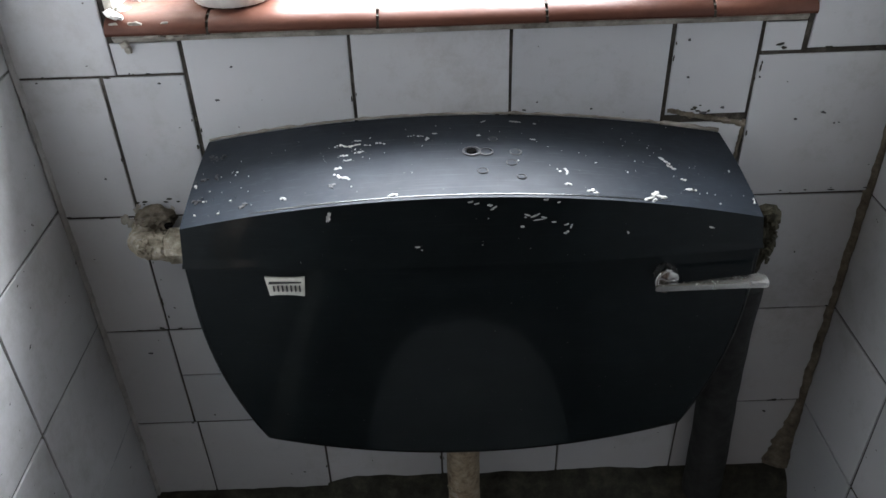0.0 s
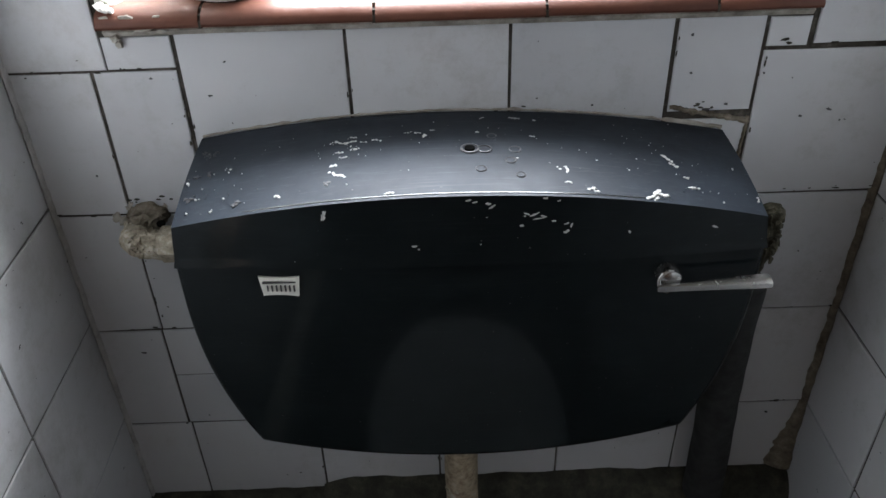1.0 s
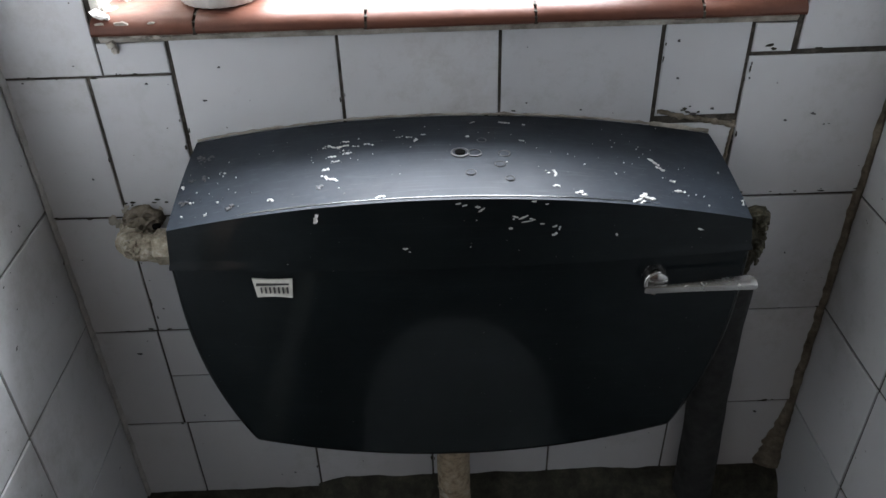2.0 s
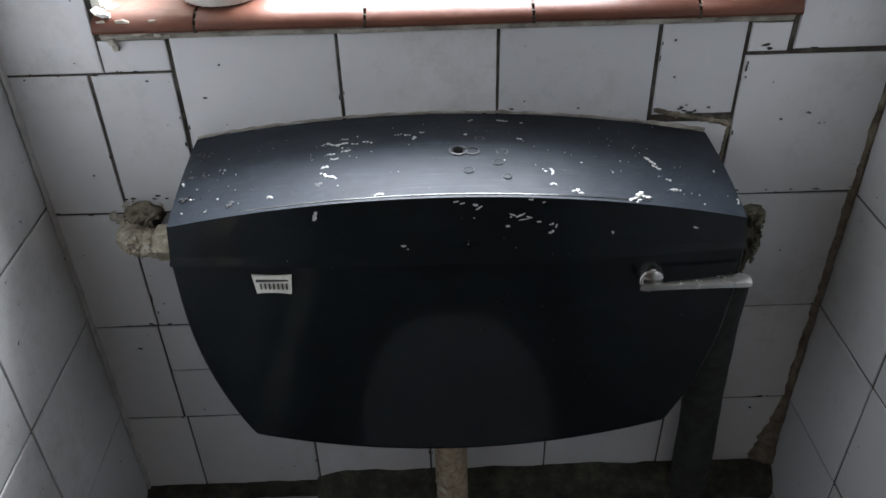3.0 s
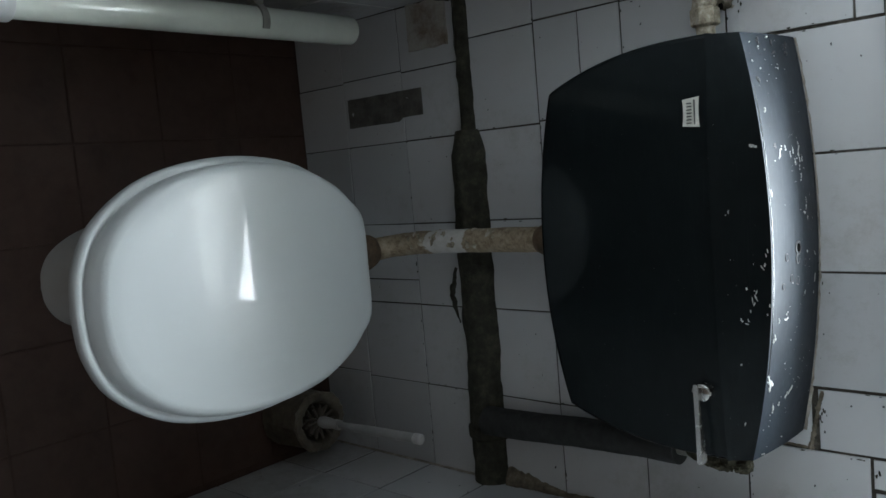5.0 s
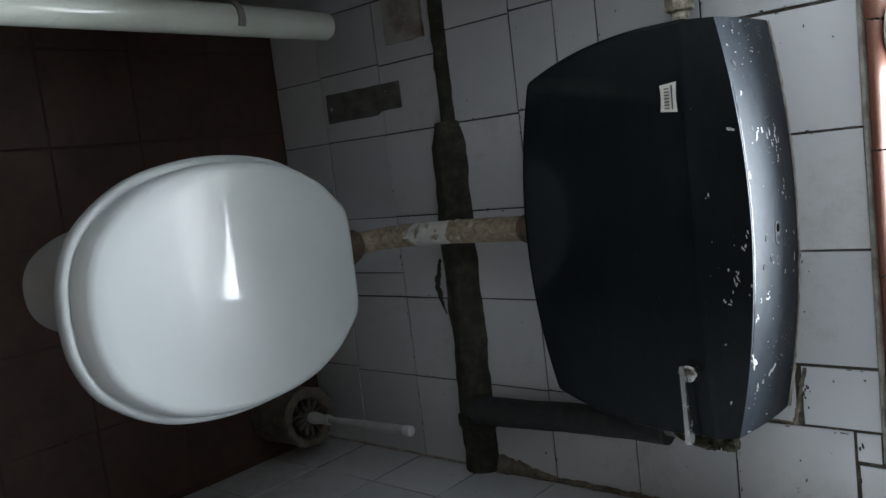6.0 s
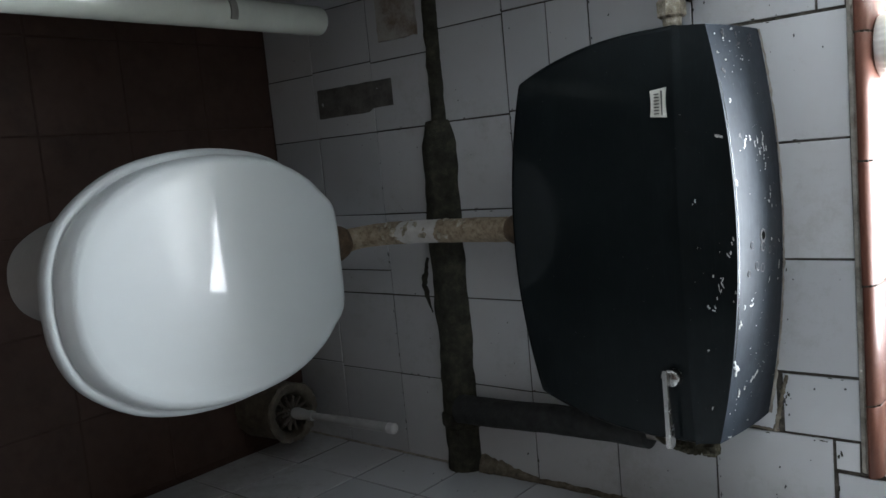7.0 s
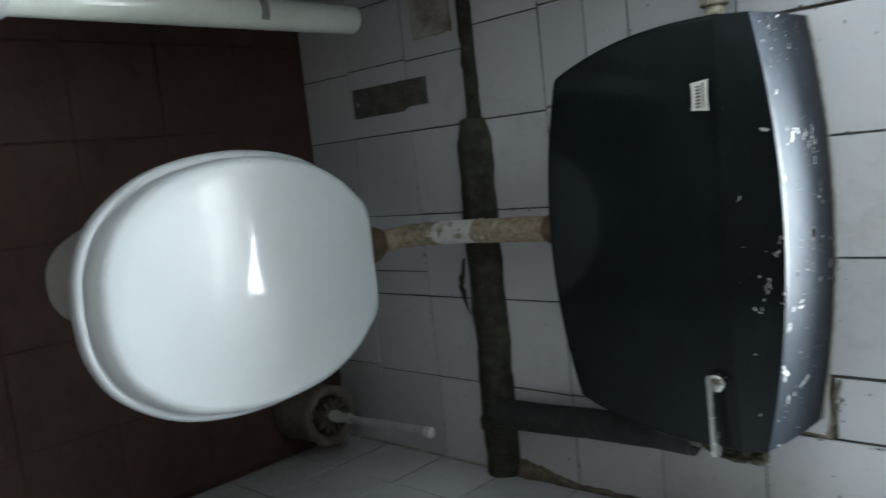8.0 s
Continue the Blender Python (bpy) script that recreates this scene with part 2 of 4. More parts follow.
def tube(bm, pts, radius, sides=20, lumpy=0.0, scale=40, flat=None):
    """A closed tube along pts. radius: a number or one for each point; flat: (side, thickness) to squash it."""
    pts = [Vector(p) for p in pts]
    rad = radius if isinstance(radius, (list, tuple)) else [radius] * len(pts)
    rings, up = [], None
    for i, p in enumerate(pts):
        d = (pts[min(i + 1, len(pts) - 1)] - pts[max(i - 1, 0)]).normalized()
        if up is None:
            up = d.orthogonal().normalized() if abs(d.z) > 0.9 else Vector((0, 0, 1))
        up = (up - d * up.dot(d)).normalized()
        side = d.cross(up)
        ring = []
        for k in range(sides):
            a = 2 * math.pi * k / sides
            o = side * math.cos(a) * (flat or 1.0) + up * math.sin(a)
            r = rad[i]
            if lumpy:
                r *= 1 + lumpy * noise.noise((p + o * rad[i]) * scale)
            ring.append(bm.verts.new(p + o * r))
        rings.append(ring)
    for a, b in zip(rings, rings[1:]):
        for k in range(sides):
            bm.faces.new((a[k], a[(k + 1) % sides], b[(k + 1) % sides], b[k]))
    bm.faces.new(rings[0][::-1])
    bm.faces.new(rings[-1])
    return bm


def loft(bm, rings, cap=True):
    """Joins closed rings of equal length."""
    vs = [[bm.verts.new(p) for p in r] for r in rings]
    n = len(vs[0])
    for a, b in zip(vs, vs[1:]):
        for k in range(n):
            bm.faces.new((a[k], a[(k + 1) % n], b[(k + 1) % n], b[k]))
    if cap:
        bm.faces.new(vs[0][::-1])
        bm.faces.new(vs[-1])
    return bm


def lathe(bm, profile, centre, sides=32, ribs=0, rib_depth=0.0):
    cx, cy, cz = centre
    rings = []
    for r, z in profile:
        rings.append([(cx + r * (1 + rib_depth * math.cos(ribs * a)) * math.cos(a), cy + r * (1 + rib_depth * math.cos(ribs * a)) * math.sin(a), cz + z)
                      for a in (2 * math.pi * k / sides for k in range(sides))])
    return loft(bm, rings)


def block(bm, nx, ny, nz, place):
    """A box of nx by ny by nz cells whose points (a, b, c), each -1 to 1, are laid by place."""
    seen = {}

    def vert(i, j, k):
        if (i, j, k) not in seen:
            seen[i, j, k] = bm.verts.new(place(2 * i / nx - 1, 2 * j / ny - 1, 2 * k / nz - 1))
        return seen[i, j, k]
    for i in range(nx):
        for j in range(ny):
            for k in (0, nz):
                bm.faces.new((vert(i, j, k), vert(i + 1, j, k), vert(i + 1, j + 1, k), vert(i, j + 1, k)))
    for i in range(nx):
        for k in range(nz):
            for j in (0, ny):
                bm.faces.new((vert(i, j, k), vert(i + 1, j, k), vert(i + 1, j, k + 1), vert(i, j, k + 1)))
    for j in range(ny):
        for k in range(nz):
            for i in (0, nx):
                bm.faces.new((vert(i, j, k), vert(i, j + 1, k), vert(i, j + 1, k + 1), vert(i, j, k + 1)))
    return bm


def blob(bm, at, normal, size, long=1.0, turn=0.0, height=0.0004, sides=13, rag=0.95):
    """A thin irregular fleck on a surface."""
    n = Vector(normal).normalized()
    s = (Vector((1, 0, 0)) - n * n.x).normalized()
    s = (Matrix.Rotation(turn, 3, n) @ s)
    t = n.cross(s)
    at = Vector(at)
    rim, top = [], []
    for k in range(sides):
        a = 2 * math.pi * k / sides
        r = size * (0.925 - rag / 2 + rag * rnd.random())
        o = s * math.cos(a) * r * long + t * math.sin(a) * r
        rim.append(bm.verts.new(at + o - n * 0.0008))
        top.append(bm.verts.new(at + o * 0.75 + n * height))
    for k in range(sides):
        bm.faces.new((rim[k], rim[(k + 1) % sides], top[(k + 1) % sides], top[k]))
    bm.faces.new(top)


# ---- setting ----
def wall(name, boxes, material, label):
    bm = bmesh.new()
    for b in boxes:
        box(bm, *b)
    return thing(name, bm, material, 0, label=label, category="wall", kind="structure")


wall_north = wall("wall_north", [
    (LEFT - 0.1, WX0, 0.0018, 0.20, FLOOR - 0.1, CEIL), (WX1, RIGHT + 0.1, 0.0018, 0.20, FLOOR - 0.1, CEIL),
    (WX0, WX1, 0.0018, 0.20, FLOOR - 0.1, 1.072), (WX0, WX1, 0.0018, 0.20, WZ1, CEIL)], GROUT, "white glazed tile wall with grimy grout behind the cistern")
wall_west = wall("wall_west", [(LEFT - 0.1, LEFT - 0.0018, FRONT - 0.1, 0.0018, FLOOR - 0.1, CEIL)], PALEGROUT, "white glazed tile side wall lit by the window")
wall_east = wall("wall_east", [(RIGHT + 0.0018, RIGHT + 0.1, FRONT - 0.1, 0.0018, FLOOR - 0.1, CEIL)], GROUT, "white glazed tile side wall with dirty joints")
# end wall out of view, near and dark so that little light bounces back
wall_south = wall("wall_south", [(LEFT - 0.0018, -0.40, FRONT - 0.1, FRONT, FLOOR, CEIL), (0.33, RIGHT + 0.0018, FRONT - 0.1, FRONT, FLOOR, CEIL),
                                 (-0.40, 0.33, FRONT - 0.1, FRONT, 2.02, CEIL)], UNSEENWALL, "unseen dull brown wall round the door, dark to cut bounced light")
floor = wall("floor", [(LEFT - 0.0018, RIGHT + 0.0018, FRONT, 0.0018, FLOOR - 0.1, FLOOR - 0.0008)], JOINT, "red quarry tile floor with dark joints")
floor["category"] = "floor"
# ceiling never in view; its grey is kept dark against bounced light
ceiling = wall("ceiling", [(LEFT - 0.1, RIGHT + 0.1, FRONT - 0.1, 0.2, CEIL, CEIL + 0.1)], UNSEENCEIL, "unseen grey ceiling, darkened to cut bounced light")
ceiling["category"] = "ceiling"

# door out of view, added dark for the same low bounce
bm = box(bmesh.new(), -0.40, 0.33, FRONT - 0.06, FRONT - 0.02, FLOOR + 0.005, 2.02)
door = thing("door_1", bm, UNSEENDOOR, 30, label="unseen closed dark brown door, set near to soak up bounced light", category="door", kind="structure")
part("door_handle", tube(bmesh.new(), smooth_line([(0.27, FRONT - 0.02, 1.0), (0.27, FRONT + 0.03, 1.0), (0.24, FRONT + 0.045, 1.0), (0.16, FRONT + 0.045, 1.0)], 4), 0.008, 10), CHROME, door)

# window in its deep reveal
window = thing("window_1", label="white painted window above the tiled sill", category="window", kind="structure")
bm = bmesh.new()
for b in ((WX0, WX0 + 0.045), (WX1 - 0.045, WX1)):
    box(bm, *b, 0.145, 0.19, WZ0, WZ1)
for b in ((WZ0, WZ0 + 0.05), (WZ1 - 0.05, WZ1)):
    box(bm, WX0 + 0.045, WX1 - 0.045, 0.147, 0.188, *b)
part("window_frame", bm, WOODPAINT, window, bevel=0.003)
pane = part("pane", box(bmesh.new(), WX0 + 0.045, WX1 - 0.045, 0.165, 0.169, WZ0 + 0.05, WZ1 - 0.05), GLASS, window, smooth=0)
pane.visible_shadow = False
bm = bmesh.new()
box(bm, WX0, WX0 + 0.008, 0.002, 0.145, WZ0 - 0.006, WZ1)
box(bm, WX1 - 0.008, WX1, 0.002, 0.145, WZ0 - 0.006, WZ1)
box(bm, WX0 + 0.008, WX1 - 0.008, 0.002, 0.145, WZ1 - 0.008, WZ1)
part("reveal", bm, PLASTER, window, "chipped white plaster reveal")


# ---- things ----
# cistern: black plastic, bowed front, tapering to a curved bottom
CX, CW = -0.0430, 0.2565


def half_width(z):
    """Half the cistern's width at a height: straight at the top, drawn in towards the bottom."""
    k = max(0.0, (0.88 - z) / 0.20)
    return 0.2615 - 0.044 * k ** 2.2


def front_y(a, z):
    return -0.138 - 0.012 * (1 - a * a) + 0.004 * (0.93 - z)


def body_place(a, b, c):
    t = (c + 1) / 2
    z0 = 0.686 - 0.021 * (1 - a * a)
    z = z0 + (0.921 - z0) * t
    w = half_width(0.684 + (0.921 - 0.684) * t) - 0.0015
    s = (1 - b) / 2
    side = 1 - 0.03 * (1 - s)
    return (CX + a * w * side, -0.002 + (front_y(a, z) + 0.003) * s, z)


def lid_top(a, s):
    """Height of the lid's top; s: 0 at the wall, 1 at the front."""
    dome = (0.0242 + 0.0092 * s) * (1 - a * a)
    return 0.9645 - 0.0140 * s * s + dome - 0.0045 * a


def lid_place(a, b, c):
    s = (1 - b) / 2
    t = (c + 1) / 2
    z = 0.9155 + (lid_top(a, s) - 0.9155) * t
    w = CW + 0.001 - 0.004 * t
    rim = 0.0007 if t < 0.1 else 0.0
    return (CX + a * (w + rim), -0.003 + front_y(a, 0.93) * s + (0.003 * t - rim) * s, z)


cistern = thing("toilet_cistern", label="black plastic low-level cistern spattered with white paint", category="cistern")
body = part("tank", block(bmesh.new(), 40, 8, 18, body_place), BLACK, cistern, bevel=0.006)


def lid_edges(bm):
    """Rounds the lid's upper edges well, its lower rim hardly."""
    weight = bm.edges.layers.float.new("bevel_weight_edge")
    for e in bm.edges:
        if len(e.link_faces) == 2 and e.calc_face_angle(0) > 0.6:
            low = max(v.co.z for v in e.verts) < 0.92
            e[weight] = 0.2 if low else 1.0
    return bm


lid = part("lid", lid_edges(block(bmesh.new(), 40, 12, 12, lid_place)), BLACK, cistern, "black lid with a domed top and paint flecks", bevel=0.0042)
lid.modifiers[0].limit_method = "WEIGHT"
lid.data.materials.append(WORNSHEEN)
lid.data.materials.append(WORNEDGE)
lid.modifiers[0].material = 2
# upward faces take the scuffed colour with the sheen painted in
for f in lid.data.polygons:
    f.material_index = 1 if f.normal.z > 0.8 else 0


def top_point(x, y):
    a = (x - CX) / CW
    s = min(1.0, max(0.0, (y + 0.003) / front_y(a, 0.93)))
    return (x, y, lid_top(a, s))


def lid_front(a, z):
    return front_y(a, 0.93) - 0.003 + 0.003 * (z - 0.9155) / (lid_top(a, 1) - 0.9155) - 0.0002


# dried paint: (x, depth or height, half length, half width) in millimetres and the turn in degrees
CLUSTER_FLECKS = [(-164, -54, 3.7, 1.5, 31), (-156, -56, 6.5, 2.3, -22), (-148, -56, 6.3, 2.1, 17), (-145, -48, 2.9, 1.7, 0), (-147, -64, 3.1, 1.2, 37), (-143, -69, 4.4, 2.5, 18),
                  (-157, -74, 4.0, 1.9, 0), (-154, -82, 2.9, 1.7, 0), (-150, -82, 1.2, 1.4, 0), (-160, -94, 2.4, 2.5, -27), (-160, -106, 4.2, 1.9, -51), (-154, -110, 5.6, 2.3, -27),
                  (-124, -57, 4.7, 2.1, -16), (-136, -58, 2.8, 1.5, -14), (-111, -142, 3.3, 2.1, 27), (-206, -128, 2.8, 2.5, -18), (-255, -74, 1.7, 1.3, -27), (-147, -124, 1.8, 1.4, -27)]
MIDDLE_FLECKS = [(-96, -46, 3.3, 1.5, 11), (-87, -48, 2.7, 1.3, -14), (-81, -54, 3.1, 2.5, 56), (-74, -44, 2.2, 1.4, 0), (-33, -50, 2.1, 2.1, 0), (-27, -20, 2.8, 1.4, 45),
                 (2, -20, 3.6, 2.1, -11), (6, -21, 2.8, 1.5, 0), (22, -24, 2.0, 1.9, 0), (16, -57, 2.3, 1.5, 0), (32, -108, 1.7, 1.3, 27), (34, -111, 1.1, 1.2, 0),
                 (39, -107, 1.6, 1.2, 0), (40, -112, 3.0, 1.9, -76), (38, -129, 2.6, 2.1, 0), (-1, -96, 1.8, 1.4, 27), (58, -138, 4.3, 3.5, -11)]
END_FLECKS = [(133, -77, 4.0, 2.3, -45), (136, -81, 3.5, 1.9, -53), (139, -88, 3.9, 2.7, -37), (146, -106, 2.3, 1.5, 0), (150, -120, 3.7, 2.3, 0), (116, -134, 6.1, 3.7, -21),
              (107, -140, 3.7, 3.3, 14), (207, -120, 3.8, 1.5, -90), (172, -133, 1.1, 1.2, 0), (196, -80, 1.3, 1.2, -45), (-254, -117, 1.2, 1.4, 0), (-263, -131, 1.6, 1.3, 0),
              (-292, -84, 1.8, 2.1, -45), (-280, -110, 1.1, 1.3, 0), (-285, -126, 1.7, 1.3, -27)]
FRONT_FLECKS = [(-166, 968, 6.5, 2.7, -79), (-46, 980, 3.1, 1.1, -11), (-41, 978, 2.5, 0.8, -14), (-30, 976, 2.4, 1.6, 18), (-27, 973, 3.8, 1.3, -39), (2, 965, 3.2, 1.0, 22),
                (8, 964, 4.5, 1.3, -23), (16, 962, 3.1, 1.0, 11), (11, 960, 6.4, 0.6, -9), (25, 957, 2.5, 1.0, 0), (36, 954, 2.6, 1.1, -14), (40, 952, 3.1, 1.1, -79),
                (36, 946, 3.1, 1.8, -27), (-2, 954, 1.9, 1.8, 0), (17, 979, 2.6, 1.1, 0), (28, 976, 1.9, 0.7, -18), (-92, 937, 2.6, 1.3, 0), (110, 972, 2.7, 1.8, -34),
                (90, 942, 1.8, 1.3, 63), (164, 941, 3.2, 1.0, 22)]
CRUSTED_SCUFFS = [(-284, -38, 8.7, 3.9, -54), (-276, -42, 7.1, 2.9, 45), (-286, -76, 4.6, 2.1, -8), (-285, -107, 5.2, 3.1, 34), (-242, -128, 6.2, 2.5, 45), (-274, -76, 4.9, 1.4, -69), (-164, -119, 3.4, 2.4, 27)]
NTOP = (0, -0.15, 1)
flecks, scuffs = bmesh.new(), bmesh.new()
for x, y, ln, wd, turn in CLUSTER_FLECKS + MIDDLE_FLECKS + END_FLECKS:
    n = 1 if wd < 1.3 or ln < 2.2 else 3 if ln < 5 else 5
    c, q = math.cos(radians(turn)), math.sin(radians(turn))
    for k in range(n):
        u = (k - (n - 1) / 2) / max(1, n - 1) * 1.5 * ln * rnd.uniform(0.8, 1.2)
        v = rnd.uniform(-0.45, 0.45) * wd if n > 1 else 0.0
        blob(flecks, top_point((x + u * c - v * q) / 1000, (y + u * q + v * c) / 1000), NTOP, wd * 0.001 * (rnd.uniform(0.40, 0.72) if n > 1 else 0.70), rnd.uniform(1.0, 1.9), radians(turn) + rnd.uniform(-0.6, 0.6), rnd.uniform(0.0002, 0.0006), 15, 0.95)
for x, y, ln, wd, turn in CRUSTED_SCUFFS:
    for _ in range(16):
        u, v = rnd.gauss(0, ln * 0.00055), rnd.gauss(0, wd * 0.00055)
        c, q = math.cos(radians(turn)), math.sin(radians(turn))
        blob(scuffs, top_point(x / 1000 + u * c - v * q, y / 1000 + u * q + v * c), NTOP, rnd.uniform(0.0004, 0.0011), rnd.uniform(1, 2.4), rnd.uniform(0, 3), 0.0002, 9, 0.9)
for cx, cy, spread, count in ((-0.150, -0.07, 0.016, 22), (-0.05, -0.06, 0.13, 40), (-0.262, -0.09, 0.024, 34), (0.13, -0.10, 0.05, 40), (0.0, -0.02, 0.12, 26)):
    for _ in range(count):
        x, y = cx + rnd.gauss(0, spread), cy + rnd.gauss(0, min(spread, 0.032))
        if abs(x - CX) < 0.247 and -0.134 < y < -0.008:
            blob(flecks if rnd.random() < 0.6 else scuffs, top_point(x, y), NTOP, rnd.choice((0.0002, 0.0003, 0.0004, 0.0006)), rnd.uniform(1, 1.9), rnd.uniform(0, 3), 0.0003, 7)
for x, z, ln, wd, turn in FRONT_FLECKS:
    x, z = x / 1000, z / 1000
    blob(flecks, (x, lid_front((x - CX) / CW, z), z), (0, -1, 0), wd * 0.0008, ln / wd * 1.15, radians(-turn), 0.0005, 17, 0.85)
for _ in range(16):
    x, z = rnd.gauss(0.0, 0.12), rnd.uniform(0.922, 0.966)
    a = (x - CX) / CW
    if abs(a) < 0.93:
        blob(flecks if rnd.random() < 0.5 else scuffs, (x, lid_front(a, z), z), (0, -1, 0), rnd.choice((0.0003, 0.0004, 0.0006, 0.0009)), rnd.uniform(1, 2.2), rnd.uniform(-0.4, 0.4), 0.0003, 7)
# thin ridge added so that the front edge catches a bright line
rim = bmesh.new()
tube(rim, [(CX + a * CW * 0.985, front_y(a, 0.93) + 0.0046, lid_top(a, 0.975) - 0.0015) for a in (-1 + 2 * i / 60 for i in range(61))], [0.0008 + 0.0013 * min(1.0, i / 10, (60 - i) / 14) for i in range(61)], 20)
part("front_rim", rim, WORNEDGE, lid, "polished front ridge added to catch a highlight line", smooth=80)
part("paint_fleck", flecks, FLECK, lid, "dried white paint spatter", kind="stuff")
part("grey_scuff", scuffs, SCUFF, lid, "pale grey scuffs and crusted dirt", kind="stuff")

# screw hole and ring scars on the lid
bm = bmesh.new()
hx, hy, hz = top_point(-0.0413, -0.080)
lathe(bm, [(0.0085, -0.002), (0.0085, 0.0008), (0.0072, 0.0012), (0.0065, 0.0004), (0.0065, -0.001)], (hx, hy, hz), 24)
hx2, hy2, hz2 = top_point(-0.0285, -0.081)
lathe(bm, [(0.0068, -0.002), (0.0068, 0.0006), (0.0056, 0.0009), (0.0052, 0.0002), (0.0052, -0.001)], (hx2, hy2, hz2), 20)
part("ring_scar", bm, SCUFF, lid, "scuffed ring where a knob sat")
for kx, ky, kr in ((-0.0334, -0.112, 0.0050), (-0.0017, -0.081, 0.0058), (-0.007, -0.099, 0.0052), (-0.0004, -0.121, 0.0042), (-0.0204, -0.057, 0.0046)):
    part("blister", lathe(bmesh.new(), [(kr, -0.002), (kr, 0.0001), (kr * 0.9, 0.0005), (kr * 0.78, 0.0001), (kr * 0.7, -0.001)], top_point(kx, ky), 18), SCUFF, lid, "pale scuffed blister")
part("screw_hole", lathe(bmesh.new(), [(0.0046, -0.001), (0.0046, 0.0013), (0.0030, 0.0016)], (hx, hy, hz), 16), HOLE, lid, "small dark screw hole")

# badge
bm = bmesh.new()
by = front_y((-0.212 - CX) / CW, 0.90) - 0.0012


def badge_place(a, b, c):
    return (-0.212 + a * (0.0180 - 0.0022 * (1 - c) / 2), by + (0.002 if b > 0 else 0.0) - 0.075 * a * 0.017, 0.8950 + c * 0.0105 - 0.0012 * (1 - a * a) * c)


block(bm, 8, 1, 2, badge_place)
badge = part("badge", bm, BADGE, body, "small silver maker's badge with dark lettering bars")
bm = bmesh.new()
for k in range(7):
    x = -0.2235 + 0.0039 * k
    box(bm, x, x + 0.0013, by - 0.0016 - 0.075 * (x + 0.212), by, 0.8905, 0.8965)
box(bm, -0.2265, -0.1975, by - 0.0024, by + 0.001, 0.9000, 0.9007)
part("print", bm, INK, badge, "dark bars of print", smooth=0)

# flush lever
LEVER = ((0.1180, 0.0018, 0.0020, 0.0), (0.1200, 0.0030, 0.0034, 0.0002), (0.130, 0.0030, 0.0040, 0.0004), (0.150, 0.0028, 0.0052, 0.0008), (0.175, 0.0026, 0.0080, 0.0012),
         (0.200, 0.0027, 0.0112, 0.0016), (0.212, 0.0029, 0.0124, 0.0018), (0.2165, 0.0029, 0.0118, 0.0018), (0.2190, 0.0024, 0.0085, 0.0014))
bm = bmesh.new()
loft(bm, [[(x, -0.1600 + y, 0.8878 + z) for y, z in ((0.0, -h), (0.0, h), (0.0012, h + 0.0006), (d - 0.001, h + rise + 0.0004), (d, h + rise - 0.0006), (d, rise - 0.0008), (0.0015, -h - 0.0006))] for x, h, d, rise in LEVER])
lever = part("flush_lever", bm, CHROME, cistern, "worn chrome flush lever", smooth=50, bevel=0.0007)
bm = bmesh.new()
tube(bm, [(0.1292, -0.136, 0.8945), (0.1292, -0.1530, 0.8945), (0.1292, -0.1556, 0.8943), (0.1292, -0.1566, 0.8940)], [0.0108, 0.0106, 0.0098, 0.0066], 28)
part("boss", bm, CHROME, lever)
bm = bmesh.new()
tube(bm, [(0.1292 + 0.0100 * math.cos(a), -0.1570 + 0.002 * k / 14, 0.8942 + 0.0102 * math.sin(a)) for k, a in ((k, radians(265 - 185 * k / 14)) for k in range(15))], [0.0030 - 0.0018 * k / 14 for k in range(15)], 10)
part("curled_end", bm, CHROME, lever)

# mortar bead along the back of the cistern lid
bm = bmesh.new()
pts = []
for i in range(110):
    a = -0.985 + 1.97 * i / 109
    x = CX + a * CW
    pts.append((x, -0.001, lid_top(a, 0) + 0.001 + 0.0012 * noise.noise((x * 90, 0, 3))))
tube(bm, pts, [max(0.0006, 0.0012 + 0.0016 * noise.noise((p[0] * 80, 1, 0)) + (0.0010 if p[0] > 0.15 else 0)) for p in pts], 8, 0.5, 220)
thing("mortar_bead", bm, SEALANT, label="crumbling grey mortar bead between cistern and wall", category="mortar", kind="structure")

# brown cement where the tile beside the cistern's end was cut short
bm = bmesh.new()
pts = [(0.156 + 0.080 * i / 40, 0.0006, 0.9845 - 0.018 * i / 40 + 0.0016 * noise.noise((i * 0.3, 4, 4))) for i in range(41)]
tube(bm, pts, [0.0028 + 0.0014 * noise.noise((i * 0.45, 2, 9)) for i in range(41)], 9, 0.5, 170)
pts = [(0.2350 - 0.004 * i / 30 + 0.001 * noise.noise((i * 0.3, 9, 1)), 0.0008, 0.972 - 0.062 * i / 30) for i in range(31)]
tube(bm, pts, [0.0020 + 0.0010 * noise.noise((i * 0.4, 6, 2)) for i in range(31)], 9, 0.5, 170)
thing("cement_seam", bm, CEMENT, label="rough brown cement seam along a cut tile", category="mortar", kind="structure")

# inlet elbow
elbow = thing("overflow_elbow", label="lumpy flaking painted pipe elbow beside the cistern", category="pipe")
path = smooth_line([(-0.377, 0.006, 0.866), (-0.378, -0.014, 0.868), (-0.376, -0.028, 0.871), (-0.366, -0.039, 0.873), (-0.352, -0.041, 0.873), (-0.335, -0.041, 0.873)], 7)
part("bend", tube(bmesh.new(), path, [0.0172 - 0.0030 * min(1.0, i / 30) for i in range(36)], 26, 0.22, 95), CRUST, elbow)
